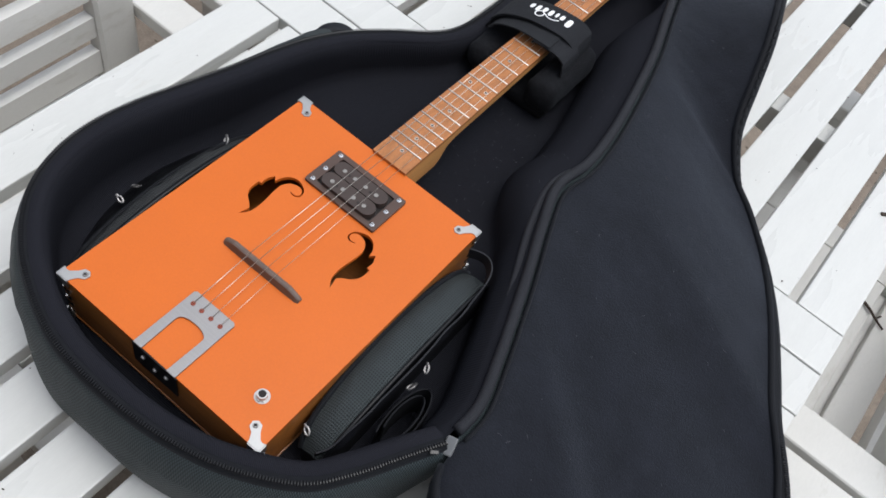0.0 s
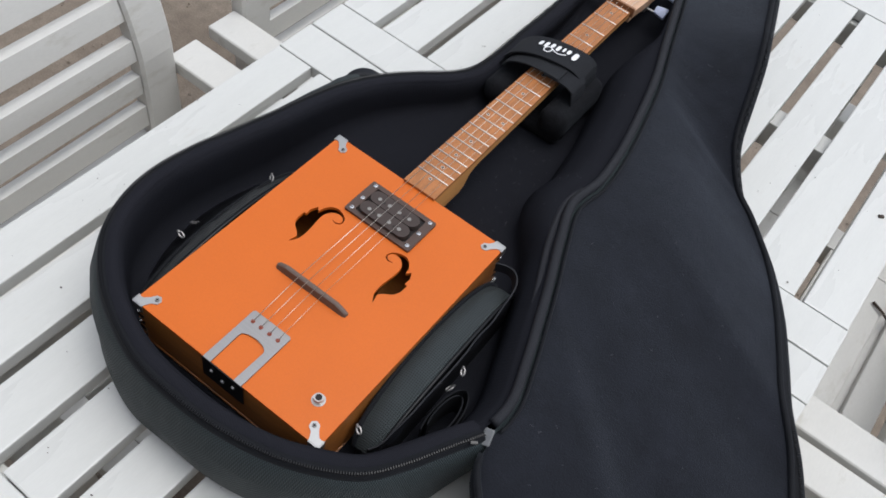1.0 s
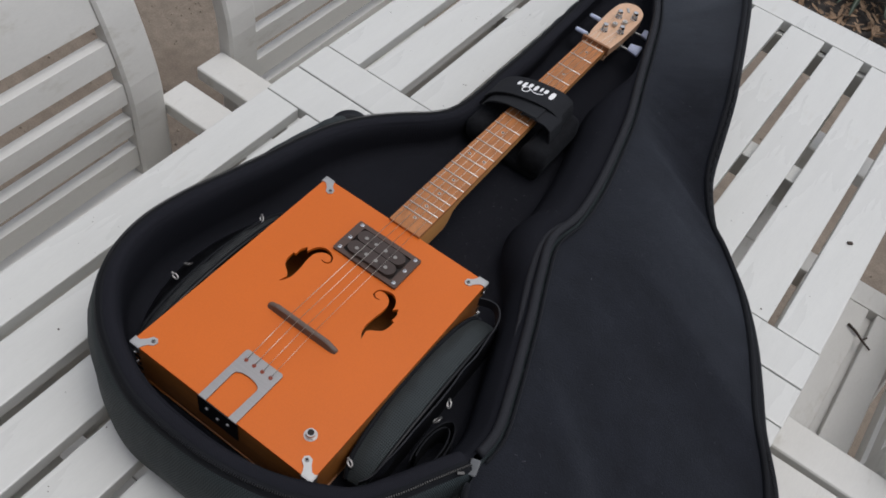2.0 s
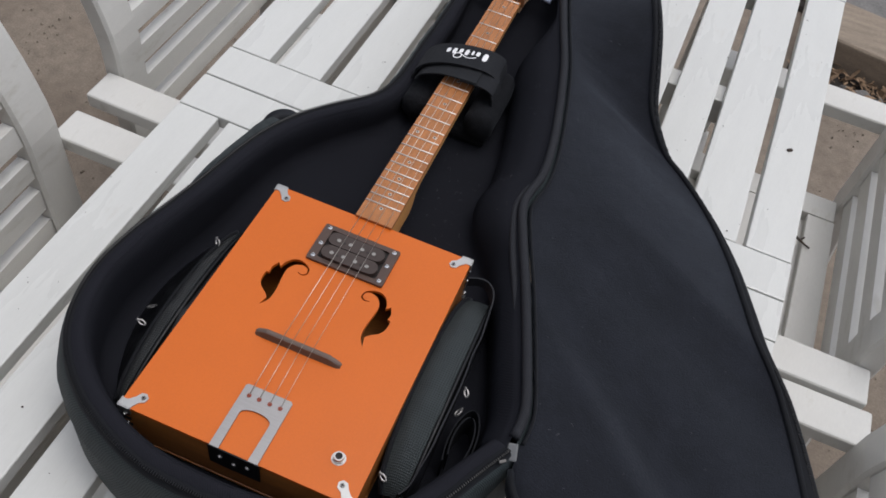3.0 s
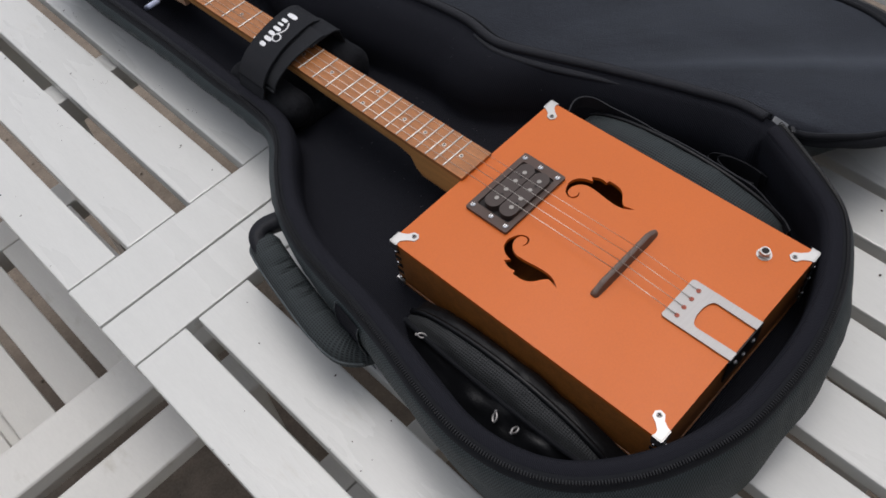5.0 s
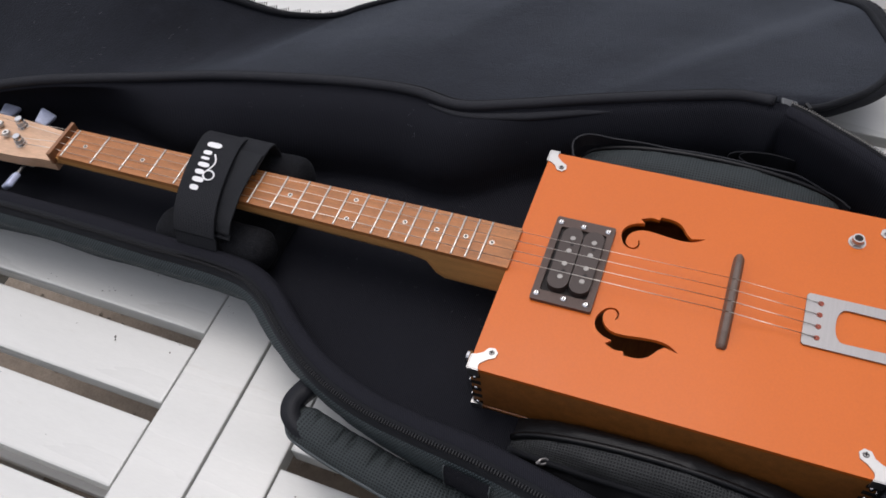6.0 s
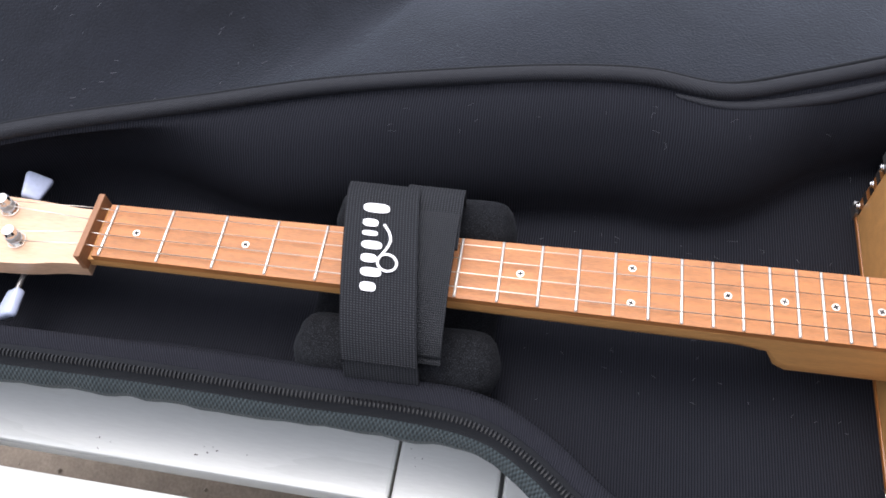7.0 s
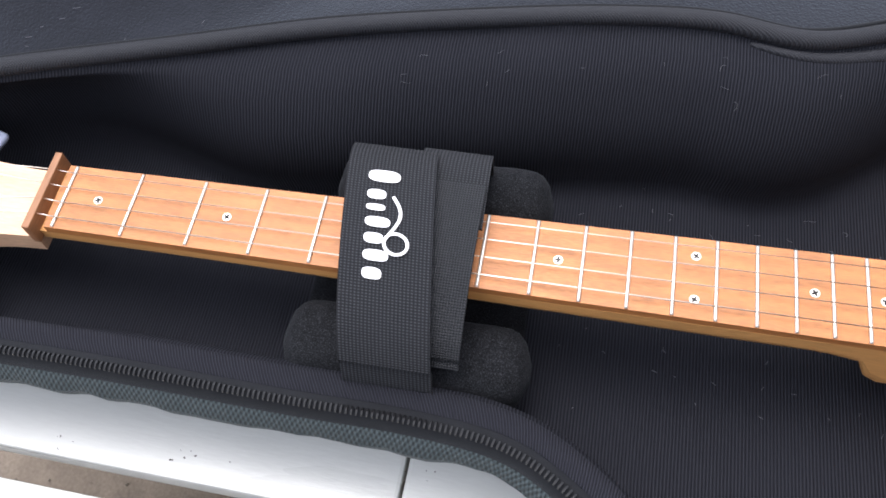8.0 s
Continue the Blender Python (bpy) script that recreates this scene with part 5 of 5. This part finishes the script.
# tailpiece: arched plate hooked over the end
outer = [(-0.0245, BY0 - 0.0012), (-0.0245, -0.7110), (-0.0225, -0.7090), (0.0228, -0.7090), (0.0248, -0.7110), (0.0248, BY0 - 0.0012), (0.0150, BY0 - 0.0012)]
arch = spline([(0.0158, -0.7420, 0), (0.0150, -0.7370, 0), (0.0090, -0.7335, 0), (0.0000, -0.7325, 0), (-0.0090, -0.7335, 0), (-0.0150, -0.7370, 0), (-0.0158, -0.7420, 0)], 17)
pts = outer + [(p.x, p.y) for p in arch] + [(-0.0150, BY0 - 0.0012)]
tail = part("tailpiece", prism(bmesh.new(), pts, BZ + 0.0006, BZ + 0.0022), TINPLATE, guitar, "brushed metal tailpiece with arched cutout")
STRX = (-0.0162, -0.0056, 0.0056, 0.0166)
for x in STRX:
    bm = bmesh.new()
    rod(bm, (x, -0.7200, BZ + 0.0021), (x, -0.7200, BZ + 0.0026), 0.0023, None, 14)
    part("string_hole", bm, RUST, tail, "reddish string ball end")
part("tail_plate", slab(bmesh.new(), -0.0265, 0.0265, BY0 - 0.0016, BY0 - 0.0002, BZ - 0.034, BZ + 0.0004, 0.0005), BLACKMETAL, tail, "black metal end plate")
for x, z in ((-0.0140, -0.014), (0.0, -0.019), (0.0140, -0.014)):
    bm = bmesh.new()
    rod(bm, (x, BY0 - 0.0014, BZ + z), (x, BY0 - 0.0032, BZ + z), 0.0026, 0.0018, 12)
    part("screw", bm, TINPLATE, tail, "steel screw")

# jack socket
jx, jy = 0.0880, -0.7412
bm = bmesh.new()
rod(bm, (jx, jy, BZ), (jx, jy, BZ + 0.0006), 0.0070, None, 28)
rod(bm, (jx, jy, BZ + 0.0006), (jx, jy, BZ + 0.0026), 0.0060, None, 6)
rod(bm, (jx, jy, BZ + 0.0026), (jx, jy, BZ + 0.0062), 0.0050, 0.0047, 24)
jack = part("jack_socket", bm, STEEL, guitar, "chrome jack socket with hexagonal nut")
bm = bmesh.new()
rod(bm, (jx, jy, BZ + 0.0060), (jx, jy, BZ + 0.0064), 0.0034, None, 20)
part("jack_hole", bm, HOLE, jack)

# strings
BRZ = BZ + 0.0092
for k, x in enumerate(STRX):
    xn = (-0.0132, -0.0044, 0.0044, 0.0132)[k]
    xb = x * 1.0
    tun = sorted(TUNERS, key=lambda t: t[0] * 100 + (t[1] if t[0] > 0 else -t[1]))[k]
    bm = bmesh.new()
    line = [(x, -0.7195, BZ + 0.0030), (xb, -0.6525, BRZ), (xn + (xb - xn) * 0.72, -0.47, 0.0030), (xn, 0.0, 0.0012), (xn, 0.0105, 0.0026), (tun[0] + 0.003 * (-1 if tun[2] < 0 else 1), tun[1] - 0.001, HZ + 0.006)]
    for a, b in zip(line, line[1:]):
        rod(bm, a, b, 0.00022 + 0.00004 * (3 - k), None, 6)
    part("string", bm, STRINGSTEEL, guitar, "thin steel string", smooth=True)

# ---- small loose things ----
bm = bmesh.new()
tube(bm, spline([(0.580, 0.225, 0.3925), (0.598, 0.214, 0.3945), (0.612, 0.204, 0.3940), (0.632, 0.194, 0.3925)], 20), 0.0030, 7, taper=lambda t: 1 - 0.4 * t)
tube(bm, [(0.612, 0.204, 0.394), (0.618, 0.212, 0.398)], 0.0018, 6)
tagged(part("twig", bm, TWIG, None, smooth=True), "short dark broken twig lying on the chair seat", "twig")
bm = bmesh.new()
tube(bm, spline([(-0.581, 0.075, 0.391), (-0.570, 0.080, 0.396), (-0.560, 0.078, 0.391)], 12), 0.003, 6)
tube(bm, [(-0.570, 0.079, 0.394), (-0.562, 0.062, 0.392)], 0.0026, 6)
tagged(part("dry_seed_husk", bm, TWIG, None, smooth=True), "small dark dry seed husk on the seat", "husk")
mats = []
for _ in range(230):
    x = rng.uniform(*rng.choice(PLANKS))
    y = rng.choice((rng.uniform(-0.94, -0.33), rng.uniform(-0.17, 0.43)))
    r = rng.choice((0.0006, 0.0008, 0.0011, 0.0011, 0.0018))
    mats.append(SKEW @ Matrix.Translation((x, y, TOP + 0.0008)) @ Euler((0, 0, rng.uniform(0, 6))).to_matrix().to_4x4() @ Matrix.Diagonal((r, r * rng.uniform(0.4, 1), r * 0.5, 1)))
for cx, cy in [(-0.1, 0.009), (-0.096, -0.066), (-0.081, -0.2), (-0.143, 0.078), (-0.217, 0.044), (-0.151, 0.072), (0.237, 0.483)]:
    for _ in range(6):
        r = rng.choice((0.0004, 0.0005, 0.0006, 0.0009))
        mats.append(Matrix.Translation((cx + rng.gauss(0, 0.004), cy + rng.gauss(0, 0.007), TOP + 0.0008)) @ Euler((0, 0, rng.uniform(0, 6))).to_matrix().to_4x4() @ Matrix.Diagonal((r, r * rng.uniform(0.3, 1), r * 0.4, 1)))
tagged(scatter("specks", *PEBBLE, mats, TWIG), "tiny dark specks of debris on the white planks", "debris", kind="stuff")
bm = bmesh.new()
slab(bm, -0.004, 0.004, -0.0025, 0.0025, 0, 0.003, 0.001, m=pose(0.462, 0.018, TOP + 0.0003, 0, 0, 35))
tagged(part("seed", bm, TWIG, None), "small dark seed lying on the white planks", "seed")
